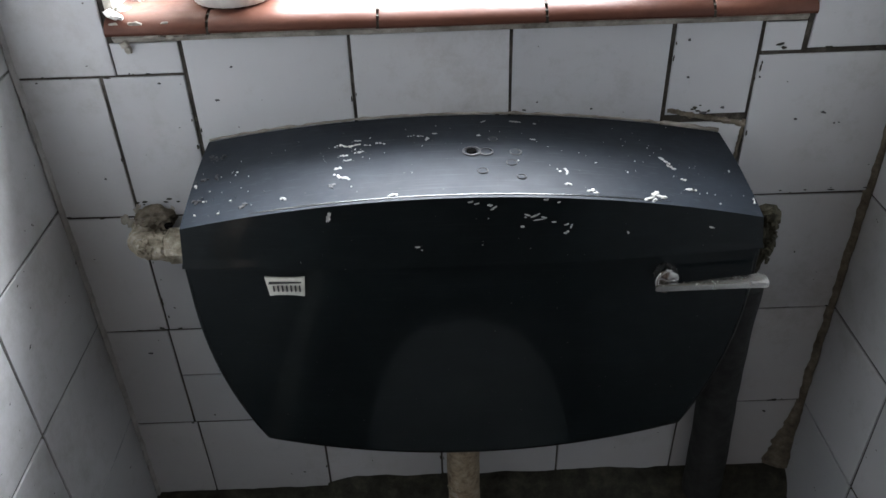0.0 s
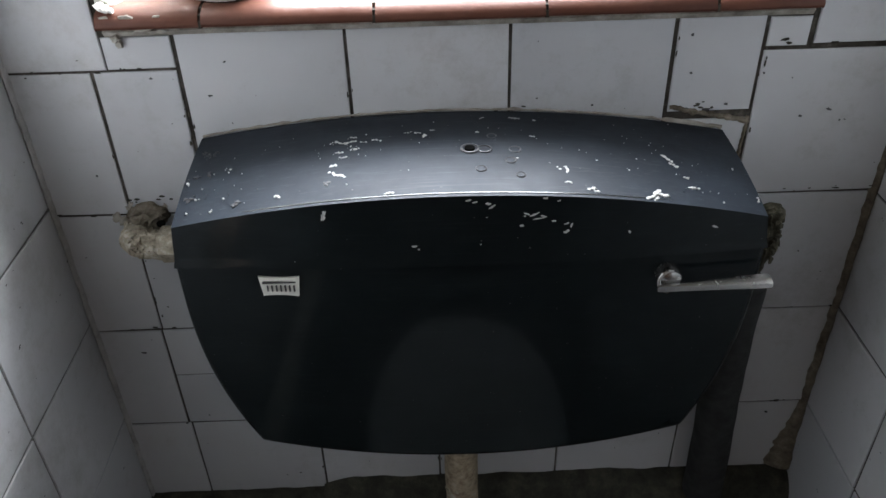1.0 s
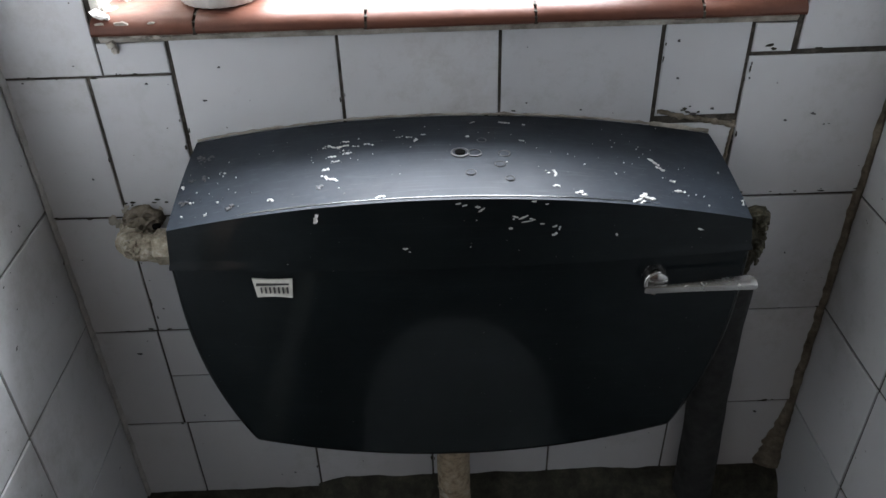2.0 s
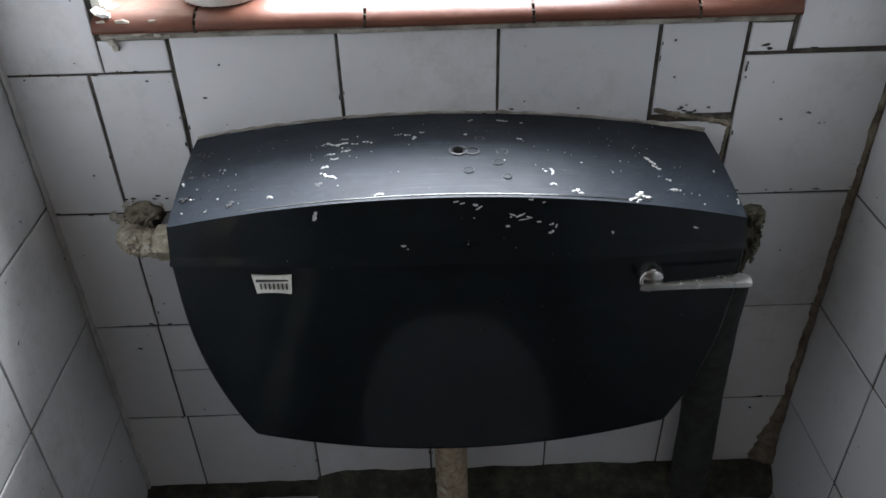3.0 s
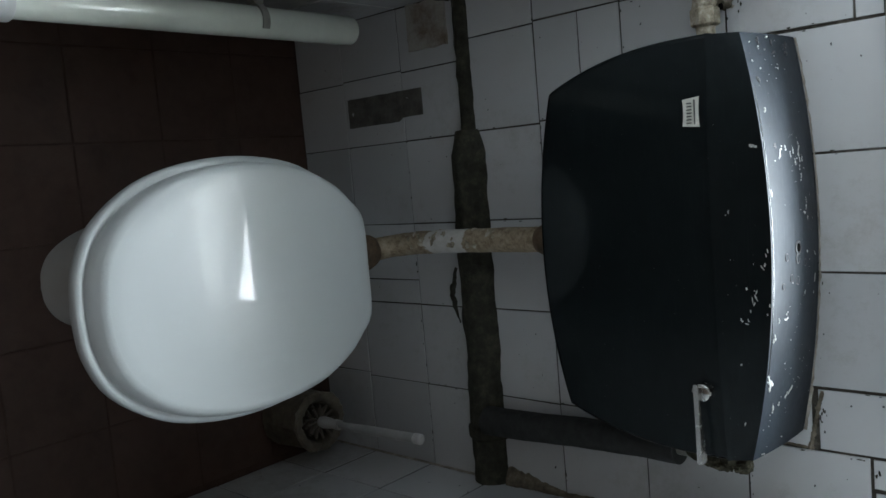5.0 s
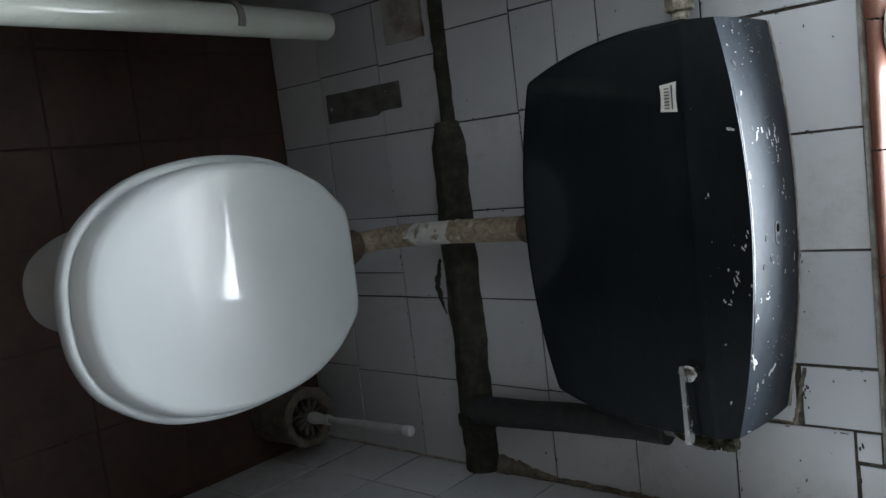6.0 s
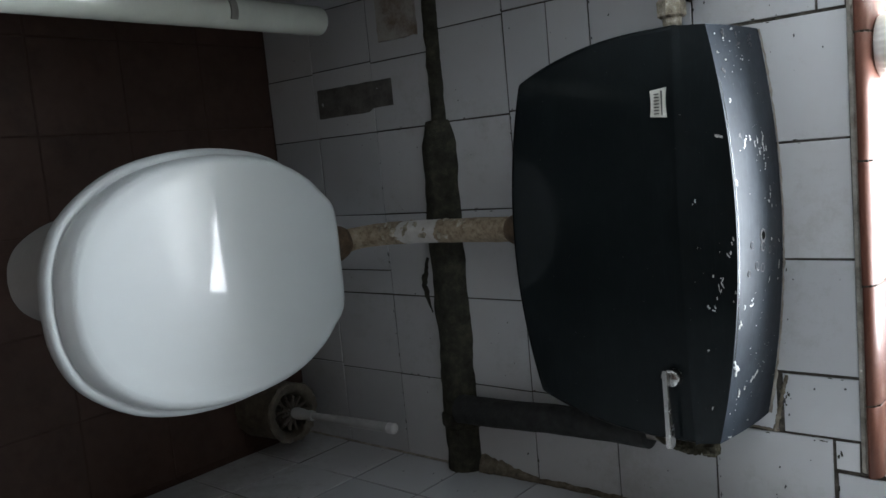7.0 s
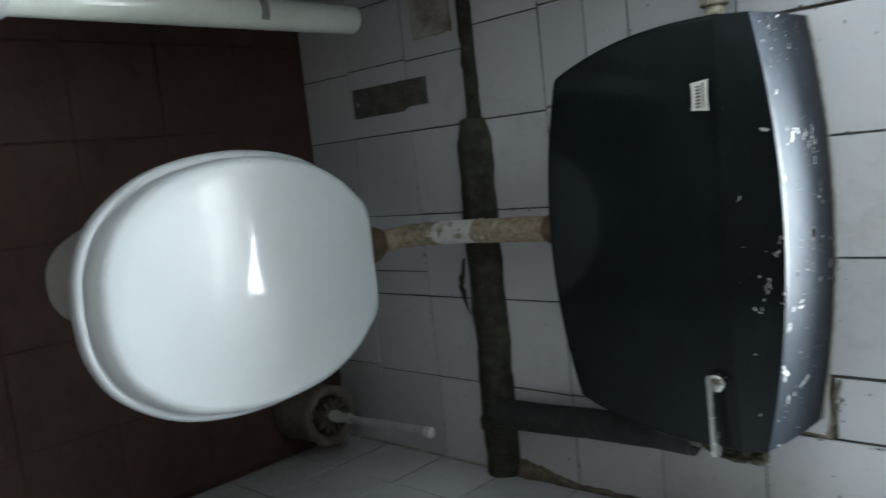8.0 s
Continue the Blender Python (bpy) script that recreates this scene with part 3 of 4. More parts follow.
part("nut", tube(bmesh.new(), [(-0.348, -0.041, 0.873), (-0.3455, -0.041, 0.873), (-0.3265, -0.041, 0.873), (-0.324, -0.041, 0.873)], [0.0158, 0.0186, 0.0186, 0.0158], 6, 0.05, 90), CRUST, elbow, "crusted hexagonal nut")
part("neck", tube(bmesh.new(), [(-0.326, -0.041, 0.873), (-0.318, -0.041, 0.873), (-0.300, -0.041, 0.873)], [0.0128, 0.0122, 0.0126], 20, 0.12, 90), CRUST, elbow)
bm = bmesh.new()
rings = []
for k in range(14):
    r, d = math.cos(k / 14 * 1.5), math.sin(k / 14 * 1.5)
    rings.append([(-0.3680 + 0.0205 * r * math.cos(t) + 0.005 * noise.noise((k, math.cos(t) * 2, math.sin(t) * 2)), -0.0005 - 0.026 * d * (1 + 0.45 * noise.noise((k * 0.7, math.cos(t) * 3, math.sin(t) * 3))), 0.8850 + 0.0135 * r * math.sin(t) - 0.006 * d + 0.005 * noise.noise((k + 5, math.cos(t) * 2, math.sin(t) * 2)) + 0.0022 * noise.noise((k * 1.3, math.cos(t) * 7, math.sin(t) * 7))) for t in (2 * math.pi * q / 30 for q in range(30))])
part("mortar_fill", loft(bm, rings), CEMENT, elbow, "brown mortar packed over the pipe")
part("gap", lathe(bmesh.new(), [(0.0040, -0.003), (0.0044, 0.0), (0.0022, 0.0008)], (-0.3475, -0.028, 0.8905), 12), HOLE, elbow, "dark gap in the mortar")
bm = bmesh.new()
for _ in range(7):
    a = rnd.uniform(0, 6.28)
    r = rnd.uniform(0.014, 0.024)
    blob(bm, (-0.370 + r * math.cos(a), -0.0005, 0.889 + r * math.sin(a) * 0.55), (0, -1, 0), rnd.uniform(0.0015, 0.004), 1.6, rnd.uniform(0, 3), rnd.uniform(0.0004, 0.001), 13, 0.8)
for q in range(5):
    blob(bm, (-0.402 + 0.006 * q, -0.0004, 0.880 - 0.0050 * q), (0, -1, 0), 0.0058, 1.2, rnd.uniform(0, 3), 0.0008, 13, 0.5)
part("mortar_smear", bm, SEALANT, elbow, "grey mortar filling the broken tile corner", kind="stuff")
bm = bmesh.new()
for _ in range(26):
    t, q = rnd.uniform(-0.374, -0.350), rnd.uniform(-0.2, 1.9)
    blob(bm, (t, -0.041 - 0.0152 * math.cos(q), 0.873 + 0.0152 * math.sin(q)), (0, -math.cos(q), math.sin(q)), rnd.uniform(0.0015, 0.0045), 1.3, rnd.uniform(0, 3), rnd.uniform(0.0004, 0.0014), 11, 0.8)
part("crust", bm, CRUST, elbow, "flaking white paint crust", kind="stuff")

# filling valve on the other side of the cistern, and its lagged feed pipe
valve = thing("fill_valve", label="tarnished brass valve fitting at the cistern side", category="valve")
bm = bmesh.new()
tube(bm, [(0.205, -0.088, 0.898), (0.238, -0.088, 0.898)], 0.0135, 6)
part("back_nut", bm, BRASS, valve)
part("valve_body", tube(bmesh.new(), smooth_line([(0.234, -0.088, 0.924), (0.237, -0.088, 0.912), (0.239, -0.087, 0.893), (0.241, -0.080, 0.865), (0.2435, -0.060, 0.830)], 4), [0.006, 0.008, 0.010, 0.0115, 0.012, 0.0105, 0.009, 0.009, 0.011, 0.0105, 0.010, 0.009, 0.0085, 0.0085, 0.0085, 0.0085, 0.0085], 18, 0.55, 130), BRASS, valve)
part("compression_nut", tube(bmesh.new(), [(0.2395, -0.086, 0.884), (0.240, -0.0855, 0.882), (0.2415, -0.081, 0.870), (0.242, -0.0805, 0.868)], [0.0112, 0.0128, 0.0128, 0.0112], 6, 0.16, 110), BRASS, valve)
part("packing_nut", tube(bmesh.new(), [(0.2355, -0.088, 0.922), (0.236, -0.088, 0.920), (0.238, -0.088, 0.909), (0.2382, -0.088, 0.907)], [0.0100, 0.0116, 0.0116, 0.0100], 6, 0.16, 110), BRASS, valve)
bm = bmesh.new()
for _ in range(26):
    vz = rnd.uniform(0.868, 0.922)
    q = rnd.uniform(-1.4, 1.4)
    blob(bm, (0.2375 + 0.0115 * math.cos(q), -0.087 - 0.0115 * math.sin(q), vz), (math.cos(q), -math.sin(q), 0.2), rnd.uniform(0.002, 0.0045), 1.2, rnd.uniform(0, 3), rnd.uniform(0.001, 0.0035), 10, 0.6)
part("verdigris_crust", bm, BRASS, valve, "crusty corroded lumps", kind="stuff")
feed = thing("lagged_feed_pipe", label="dark grey foam-lagged pipe rising to the cistern valve", category="pipe")
path = smooth_line([(0.268, -0.026, 0.440), (0.265, -0.028, 0.52), (0.257, -0.033, 0.62), (0.252, -0.039, 0.70), (0.246, -0.050, 0.808)], 8)
part("lagging", tube(bmesh.new(), path, [0.0250 - 0.0025 * i / 32 for i in range(33)], 24, 0.07, 22), FOAM, feed)
part("pipe", tube(bmesh.new(), [(0.246, -0.050, 0.798), (0.2445, -0.056, 0.822), (0.243, -0.062, 0.838)], [0.0095, 0.0090, 0.0088], 16, 0.05, 60), WORNMETAL, feed, "pale scraped pipe end")

# flush pipe from the cistern down to the pan
flush = thing("flush_pipe", label="flaking white painted flush pipe under the cistern", category="pipe")
path = smooth_line([(-0.053, -0.075, 0.690), (-0.053, -0.072, 0.60), (-0.052, -0.068, 0.48), (-0.049, -0.068, 0.37), (-0.046, -0.080, 0.315), (-0.042, -0.115, 0.286), (-0.040, -0.19, 0.280)], 7)
part("pipe", tube(bmesh.new(), path, 0.0195, 24, 0.08, 40), FLAKY, flush)
bm = bmesh.new()
for _ in range(34):
    pz, q = rnd.uniform(0.33, 0.61), rnd.uniform(-2.2, 0.6)
    px = -0.052 + 0.004 * max(0.0, 0.42 - pz) / 0.1
    blob(bm, (px + 0.0196 * math.sin(q), -0.0695 - 0.0196 * math.cos(q), pz), (math.sin(q), -math.cos(q), 0), rnd.uniform(0.0015, 0.0055), rnd.uniform(1, 2), rnd.uniform(0, 3), rnd.uniform(0.0004, 0.001), 13, 0.9)
part("paint_scab", bm, CRUST, flush, "lifting scabs of old paint", kind="stuff")
part("coupling", tube(bmesh.new(), [(-0.053, -0.075, 0.668), (-0.053, -0.0735, 0.630), (-0.053, -0.0733, 0.622), (-0.053, -0.073, 0.612)], [0.0240, 0.0250, 0.0245, 0.0205], 24, 0.10, 60), RUBBER, flush, "brown corroded coupling nut")
part("cone_joint", tube(bmesh.new(), smooth_line([(-0.040, -0.116, 0.286), (-0.040, -0.150, 0.281), (-0.040, -0.195, 0.279)], 4), [0.0215, 0.0275, 0.0300, 0.0310, 0.033, 0.034, 0.034, 0.034, 0.034], 26, 0.28, 42), RUBBER, flush, "perished brown rubber flush cone")

# ---- toilet pan with seat and lid ----
TX, TC = -0.0375, -0.465


def outline(grow=0.0, n=72):
    """The seat's plan: a flat back, full sides and a round front."""
    knots = [(0.0, -0.252), (0.050, -0.252), (0.081, -0.257), (0.103, -0.276), (0.130, -0.306), (0.157, -0.362), (0.169, -0.440), (0.164, -0.520), (0.143, -0.590), (0.100, -0.648), (0.050, -0.674), (0.0, -0.680)]
    half = smooth_line([(x, y, 0) for x, y in knots], 4)
    full = [(p.x, p.y) for p in half] + [(-p.x, p.y) for p in half[-2:0:-1]]
    return [(TX + x * (1 + grow / 0.17), TC + (y - TC) * (1 + grow / 0.215)) for x, y in full]


def plate(bm, levels, fall=0.0, lean=0.0):
    """A solid from (grow, z) levels of the outline, top last; the top is domed by more levels, and falls towards the front."""
    return loft(bm, [[(x, y + lean * max(0.0, (TC - y) / 0.2) * min(1.0, max(0.0, (z - 0.3985) / 0.022)), z + (fall * (y - TC) + 0.003 * (1 - ((y - TC) / 0.215) ** 2)) * min(1.0, max(0.0, (z - 0.3985) / 0.018))) for x, y in outline(g)] for g, z in levels])


pan = thing("toilet_pan", label="white ceramic toilet pan with its seat and lid closed", category="toilet")
rings = []
for z, kx, ky, sy in ((FLOOR, 0.098, 0.159, -0.400), (0.015, 0.094, 0.154, -0.400), (0.08, 0.092, 0.150, -0.405), (0.14, 0.092, 0.150, -0.415), (0.20, 0.100, 0.152, -0.430),
                      (0.27, 0.118, 0.160, -0.450), (0.33, 0.142, 0.182, -0.462), (0.360, 0.152, 0.194, -0.465), (0.378, 0.152, 0.194, -0.465)):
    ring = []
    for x, y in outline():
        ring.append((TX + (x - TX) / 0.17 * kx, sy + (y - TC) / 0.215 * ky, z))
    rings.append(ring)
part("bowl", loft(bmesh.new(), rings), CHINA, pan, "white glazed bowl and pedestal", smooth=60)
seat = part("seat", plate(bmesh.new(), [(-0.004, 0.377), (0.002, 0.379), (0.0055, 0.384), (0.0055, 0.391), (0.0030, 0.396), (-0.002, 0.398)]), LID, pan, smooth=60)
lid_levels = [(-0.008, 0.3985), (-0.0050, 0.4000), (-0.0045, 0.4060), (-0.0050, 0.4140), (-0.0072, 0.4200), (-0.0110, 0.4235), (-0.0170, 0.4250)]
lid_levels += [(-0.17 * (k / 9) - 0.017 * (1 - k / 9), 0.4250 + 0.0002 * k) for k in range(1, 9)]
part("seat_lid", plate(bmesh.new(), lid_levels, 0.036, 0.010), LID, pan, "glossy white closed lid", smooth=60)
for sx in (-0.055, 0.055):
    part("hinge", tube(bmesh.new(), [(TX + sx - 0.018, -0.268, 0.389), (TX + sx + 0.018, -0.268, 0.389)], 0.009, 14), LID, pan)

# ---- pipes and scars low on the wall ----
iron = thing("old_iron_pipe", label="grime-blackened horizontal pipe half sunk in the tiles", category="pipe")
pts = [(-0.232 + 0.634 * i / 50, 0.006 - 0.004 * noise.noise((i * 0.2, 0, 0)), 0.424 - 0.006 * i / 50 + 0.004 * noise.noise((i * 0.15, 5, 0))) for i in range(51)]
part("pipe", tube(bmesh.new(), pts, [0.026 + 0.010 * min(1, i / 3) + 0.002 * noise.noise((i * 0.5, 2, 2)) for i in range(51)], 22, 0.10, 30), TARRY, iron)
bm = bmesh.new()
pts = [(-0.47 + 0.245 * i / 24, 0.004, 0.428 + 0.0015 * noise.noise((i * 0.4, 7, 0))) for i in range(25)]
tube(bm, pts, [0.016 + 0.001 * noise.noise((i * 0.6, 3, 1)) for i in range(25)], 14, 0.10, 60)
part("thin_pipe", bm, TARRY, iron, "thin grimy pipe running into the corner")
bm = bmesh.new()
pts = [(LEFT - 0.002, 0.0 - 0.29 * i / 24, 0.405 - 0.012 * i / 24 + 0.003 * noise.noise((i * 0.4, 3, 6))) for i in range(25)]
tube(bm, pts, [0.013 + 0.004 * noise.noise((i * 0.6, 8, 1)) - 0.006 * (i / 24) ** 4 for i in range(25)], 12, 0.25, 60)
part("side_pipe", bm, TARRY, iron, "thin grimy pipe along the side wall")
part("collar", tube(bmesh.new(), [(0.283, 0.004, 0.421), (0.286, 0.004, 0.421), (0.303, 0.004, 0.421), (0.306, 0.004, 0.421)], [0.037, 0.041, 0.041, 0.037], 22, 0.06, 40), TARRY, iron)

bm = bmesh.new()
pts = [(0.005 + 0.10 * i / 18, 0.0005, 0.372 - 0.012 * math.sin(i / 18 * 3.1) + 0.004 * noise.noise((i * 0.5, 9, 0))) for i in range(19)]
tube(bm, pts, [0.0015 + 0.0045 * abs(math.sin(i * 0.17 + 0.2)) for i in range(19)], 8, 0.5, 120)
thing("wall_scar", bm, TARRY, label="dark cement scar on the tiles under the pipe", category="wall scar", kind="structure")

# rough cement down the right-hand corner, thin dirty joint in the other
def corner_fillet(name, x, sgn, z0, z1, width, material, label):
    bm = bmesh.new()
    steps = int((z1 - z0) / 0.004)
    rows = []
    for i in range(steps + 1):
        z = z0 + (z1 - z0) * i / steps
        t = i / steps
        w = width(t) * (1 + 0.30 * noise.noise((z * 30, x * 9, 0)) + 0.22 * noise.noise((z * 110, x * 9, 7)))
        d = width(t) * 0.40 * (1 + 0.6 * noise.noise((z * 35, x * 9, 4)) + 0.3 * noise.noise((z * 140, x * 9, 2)))
        row = []
        for q in range(8):
            u = q / 7
            lump = 0.0022 * noise.noise((z * 150, u * 6 + x * 9, 3)) * math.sin(math.pi * u)
            row.append(bm.verts.new((x + sgn * 0.001 - sgn * (w + 0.001) * u, 0.001 - d * (1 - u) ** 1.6 - 0.0055 * math.sin(math.pi * min(1.0, u * 1.02)) ** 0.7 + lump, z)))
        rows.append(row)
    for a, b in zip(rows, rows[1:]):
        for k in range(7):
            bm.faces.new((a[k], a[k + 1], b[k + 1], b[k]))
    return thing(name, bm, material, 50, label=label, category="mortar", kind="structure")


corner_fillet("corner_mortar", RIGHT, 1, 0.455, 1.05, lambda t: 0.006 + 0.005 * (1 - t) + 0.085 * max(0.0, 0.20 - t), CEMENT, "crumbling brown cement fillet in the wall corner")
corner_fillet("corner_mortar", LEFT, -1, 0.43, 1.2, lambda t: 0.0048, PALEMORTAR, "thin pale mortar joint in the wall corner")
corner_fillet("corner_mortar", RIGHT, 1, FLOOR, 0.38, lambda t: 0.003, SEALANT, "dirty mortar joint low in the wall corner")

# cement patch where a tile strip is missing, and the broken block in the corner
bm = block(bmesh.new(), 8, 1, 16, lambda a, b, c: (-0.2925 + a * 0.0275 - (0.007 if a > 0.9 and c > 0.40 else 0) + 0.0012 * noise.noise((a * 2, c * 4, 6)), -0.0012 + (0.004 if b > 0 else 0) + 0.0015 * noise.noise((a * 3, c * 5, 0)), 0.226 + c * 0.099))
thing("cement_patch", bm, PATCH, label="rectangular grey cement patch among the tiles", category="wall patch", kind="structure")
bm = block(bmesh.new(), 8, 4, 8, lambda a, b, c: (-0.424 + a * 0.040 + 0.003 * noise.noise((a * 2, b, c * 2)), -0.001 + b * 0.007 + 0.003 * noise.noise((a * 2, b + 4, c * 2)), 0.353 + c * 0.044 + 0.003 * noise.noise((a * 3, b, c * 3 + 8))))
thing("mortar_block", bm, cement_material("stained_plaster_lump", (0.13, 0.080, 0.045), (0.36, 0.34, 0.31), (0.46, 0.45, 0.43), 0.8, 16), label="stained plaster lump in the corner by the pipe", category="plaster", kind="structure")

# waste pipe along the side wall
waste = thing("waste_pipe", label="cream painted waste pipe clipped along the side wall", category="pipe")
part("pipe", tube(bmesh.new(), [(-0.421, -0.105, 0.268), (-0.421, -0.110, 0.268), (-0.421, -0.45, 0.272), (-0.421, -0.80, 0.276), (-0.421, FRONT, 0.281)], [0.0225, 0.0245, 0.0245, 0.0245, 0.0245], 28), WASTE, waste)
part("coupling", tube(bmesh.new(), [(-0.421, -0.664, 0.2745), (-0.421, -0.667, 0.2745), (-0.421, -0.745, 0.2755), (-0.421, -0.748, 0.2755)], [0.0262, 0.0285, 0.0285, 0.0262], 28), HANDLE, waste, "grey-white push-fit coupling")
for cy in (-0.300, -0.95):
    bm = bmesh.new()
    ring = [radians(60 + 250 * k / 26) for k in range(27)]
    rows = [[bm.verts.new((-0.421 + r * math.cos(q), cy + dy, 0.270 + r * math.sin(q))) for r, dy in ((0.0250, -0.006), (0.0282, -0.006), (0.0282, 0.006), (0.0250, 0.006))] for q in ring]
    for a, b in zip(rows, rows[1:]):
        for k in range(4):
            bm.faces.new((a[k], a[(k + 1) % 4], b[(k + 1) % 4], b[k]))
    bm.faces.new(rows[0])
    bm.faces.new(rows[-1][::-1])
    box(bm, LEFT, -0.4470, cy - 0.008, cy + 0.008, 0.260, 0.282)
    part("pipe_clip", bm, CLIP, waste, "grey pipe clip")

# ---- toilet brush ----
brush_pot = thing("toilet_brush_holder", label="grubby translucent plastic toilet brush holder on the floor", category="brush holder")
bm = bmesh.new()
lathe(bm, [(0.058, 0.0), (0.060, 0.006), (0.058, 0.03), (0.055, 0.085), (0.057, 0.102), (0.060, 0.108), (0.056, 0.113), (0.046, 0.112), (0.041, 0.106), (0.038, 0.095), (0.036, 0.03), (0.002, 0.028)], (0.295, -0.118, FLOOR + 0.001), 48, 24, 0.016)
for v in bm.verts:
    v.co += Vector((noise.noise(v.co * 70), noise.noise(v.co * 70 + Vector((9, 0, 0))), noise.noise(v.co * 60 + Vector((0, 9, 0))))) * 0.0048 * (1 if v.co.z > 0.06 else 0.3)
part("pot", bm, DIRTYPLASTIC, brush_pot)
brush = thing("toilet_brush", label="white plastic toilet brush standing in its holder", category="brush")
bm = bmesh.new()
for ring in range(5):
    for k in range(12):
        a = 2 * math.pi * (k + 0.5 * (ring % 2)) / 12
        z = 0.040 + 0.012 * ring
        tube(bm, [(0.295, -0.118, z), (0.295 + 0.033 * math.cos(a), -0.118 + 0.033 * math.sin(a), z + 0.006)], [0.0022, 0.0030], 5)
part("bristles", bm, BRISTLE, brush)
part("handle", tube(bmesh.new(), smooth_line([(0.295, -0.118, 0.035), (0.295, -0.116, 0.10), (0.295, -0.113, 0.16), (0.294, -0.108, 0.26), (0.293, -0.104, 0.335)], 3), [0.006, 0.006, 0.007, 0.012, 0.010, 0.006, 0.0065, 0.0075, 0.0085, 0.0085, 0.0085, 0.0085, 0.0085], 16), HANDLE, brush)
part("collar", tube(bmesh.new(), [(0.295, -0.1145, 0.132), (0.295, -0.1140, 0.144)], [0.0098, 0.0098], 16), HANDLE, brush)
part("cap", tube(bmesh.new(), [(0.293, -0.104, 0.334), (0.2929, -0.1037, 0.348), (0.2929, -0.1036, 0.350)], [0.0095, 0.0095, 0.007], 16), plain("white_cap_plastic", (0.7, 0.7, 0.7), 0.35), brush)

# ---- toilet roll on the side wall ----
holder = thing("toilet_roll_holder", label="wall-mounted chrome toilet roll holder", category="roll holder")
bm = tube(bmesh.new(), [(LEFT, -0.575, 0.784), (-0.404, -0.575, 0.784)], 0.006, 12)
part("arm", bm, CLIP, holder)
part("spindle", tube(bmesh.new(), [(-0.405, -0.578, 0.784), (-0.405, -0.448, 0.784)], 0.008, 12), CLIP, holder)
part("wall_plate", box(bmesh.new(), LEFT, LEFT + 0.006, -0.60, -0.55, 0.76, 0.81), CLIP, holder, bevel=0.002)
roll = thing("toilet_roll", label="nearly used up peach toilet roll on its holder", category="toilet roll")


def sleeve(profile):
    """A closed ring of revolution round the spindle, from (radius, y) corners."""
    return loft(bmesh.new(), [[(-0.405 + r * math.cos(a), y, 0.780 + r * math.sin(a)) for a in (2 * math.pi * k / 36 for k in range(36))] for r, y in profile], False)


part("paper", sleeve(((0.0152, -0.452), (0.0180, -0.452), (0.0195, -0.4535), (0.0195, -0.5625), (0.0180, -0.564), (0.0152, -0.564), (0.0152, -0.452))), PAPER, roll)
part("cardboard_core", sleeve(((0.0130, -0.4515), (0.0150, -0.4515), (0.0150, -0.5645), (0.0130, -0.5645), (0.0130, -0.4515))), CARD, roll, "brown cardboard core")

# ---- sill with its pot ----
sill = thing("window_sill", label="glazed terracotta tile window sill with a bullnose edge", category="sill", kind="structure")
bm = bmesh.new()
pts = []
for i in range(45):
    x = WX0 + 0.004 + (WX1 - WX0 - 0.008) * i / 44
    w = 0.0075 + 0.002 * noise.noise((x * 30, 2, 2)) + (0.003 if x < -0.30 else 0)
    pts.append((x, w))
rows = [[bm.verts.new(p) for p in ((x, 0.01, 1.073 - 0.002 * (1 + noise.noise((x * 70, 0, 0)))), (x, -0.003 - 0.3 * w, 1.074), (x, -0.006 - 0.3 * w + 0.002 * noise.noise((x * 60, 8, 0)), 1.0790), (x, -0.004, 1.0830), (x, 0.14, 1.0832), (x, 0.14, 1.073))] for x, w in pts]
for a, b in zip(rows, rows[1:]):
    for k in range(5):
        bm.faces.new((a[k], a[k + 1], b[k + 1], b[k]))
for jx in (-0.272, -0.121, 0.030, 0.180):
    bm_joint = box(bmesh.new(), jx - 0.0017, jx + 0.0017, -0.0206, 0.139, 1.0840, 1.0900)
    box(bm_joint, jx - 0.0016, jx + 0.0016, -0.0170, 0.138, 1.0901, 1.0945)
    box(bm_joint, jx - 0.0015, jx + 0.0015, -0.0100, 0.137, 1.0946, 1.0983)
    part("tile_joint", bm_joint, GROUT, sill, smooth=0)
part("mortar_bed", bm, SEALANT, sill, "grey mortar bed under the sill tiles")
bm = bmesh.new()
for _ in range(12):
    blob(bm, (rnd.uniform(WX0 + 0.01, -0.29), -0.019 + rnd.uniform(0, 0.002), rnd.uniform(1.080, 1.096)), (0, -1, 0.2), rnd.uniform(0.0015, 0.0035), 2.4, rnd.uniform(-0.15, 0.15), 0.0006, 13, 0.5)
blob(bm, (-0.352, -0.008, 1.073), (0, -1, 0), 0.0045, 1.1, 0, 0.003, 11, 0.4)
blob(bm, (-0.352, -0.003, 1.066), (0, -1, 0), 0.0035, 1.5, 1.57, 0.003, 11, 0.4)
part("mortar_smear", bm, SEALANT, sill, "mortar smeared over the sill edge")
bm = bmesh.new()
for _ in range(26):
    blob(bm, (WX0 + 0.012 + rnd.uniform(-0.006, 0.014), rnd.uniform(-0.018, 0.10), 1.0990 + rnd.uniform(0, 0.004)), (0.5, -0.2, 1), rnd.uniform(0.002, 0.006), 1.4, rnd.uniform(0, 3), rnd.uniform(0.0006, 0.002), 13, 0.5)
part("plaster_crumbs", bm, PLASTER, sill, "crumbly white plaster at the sill end")

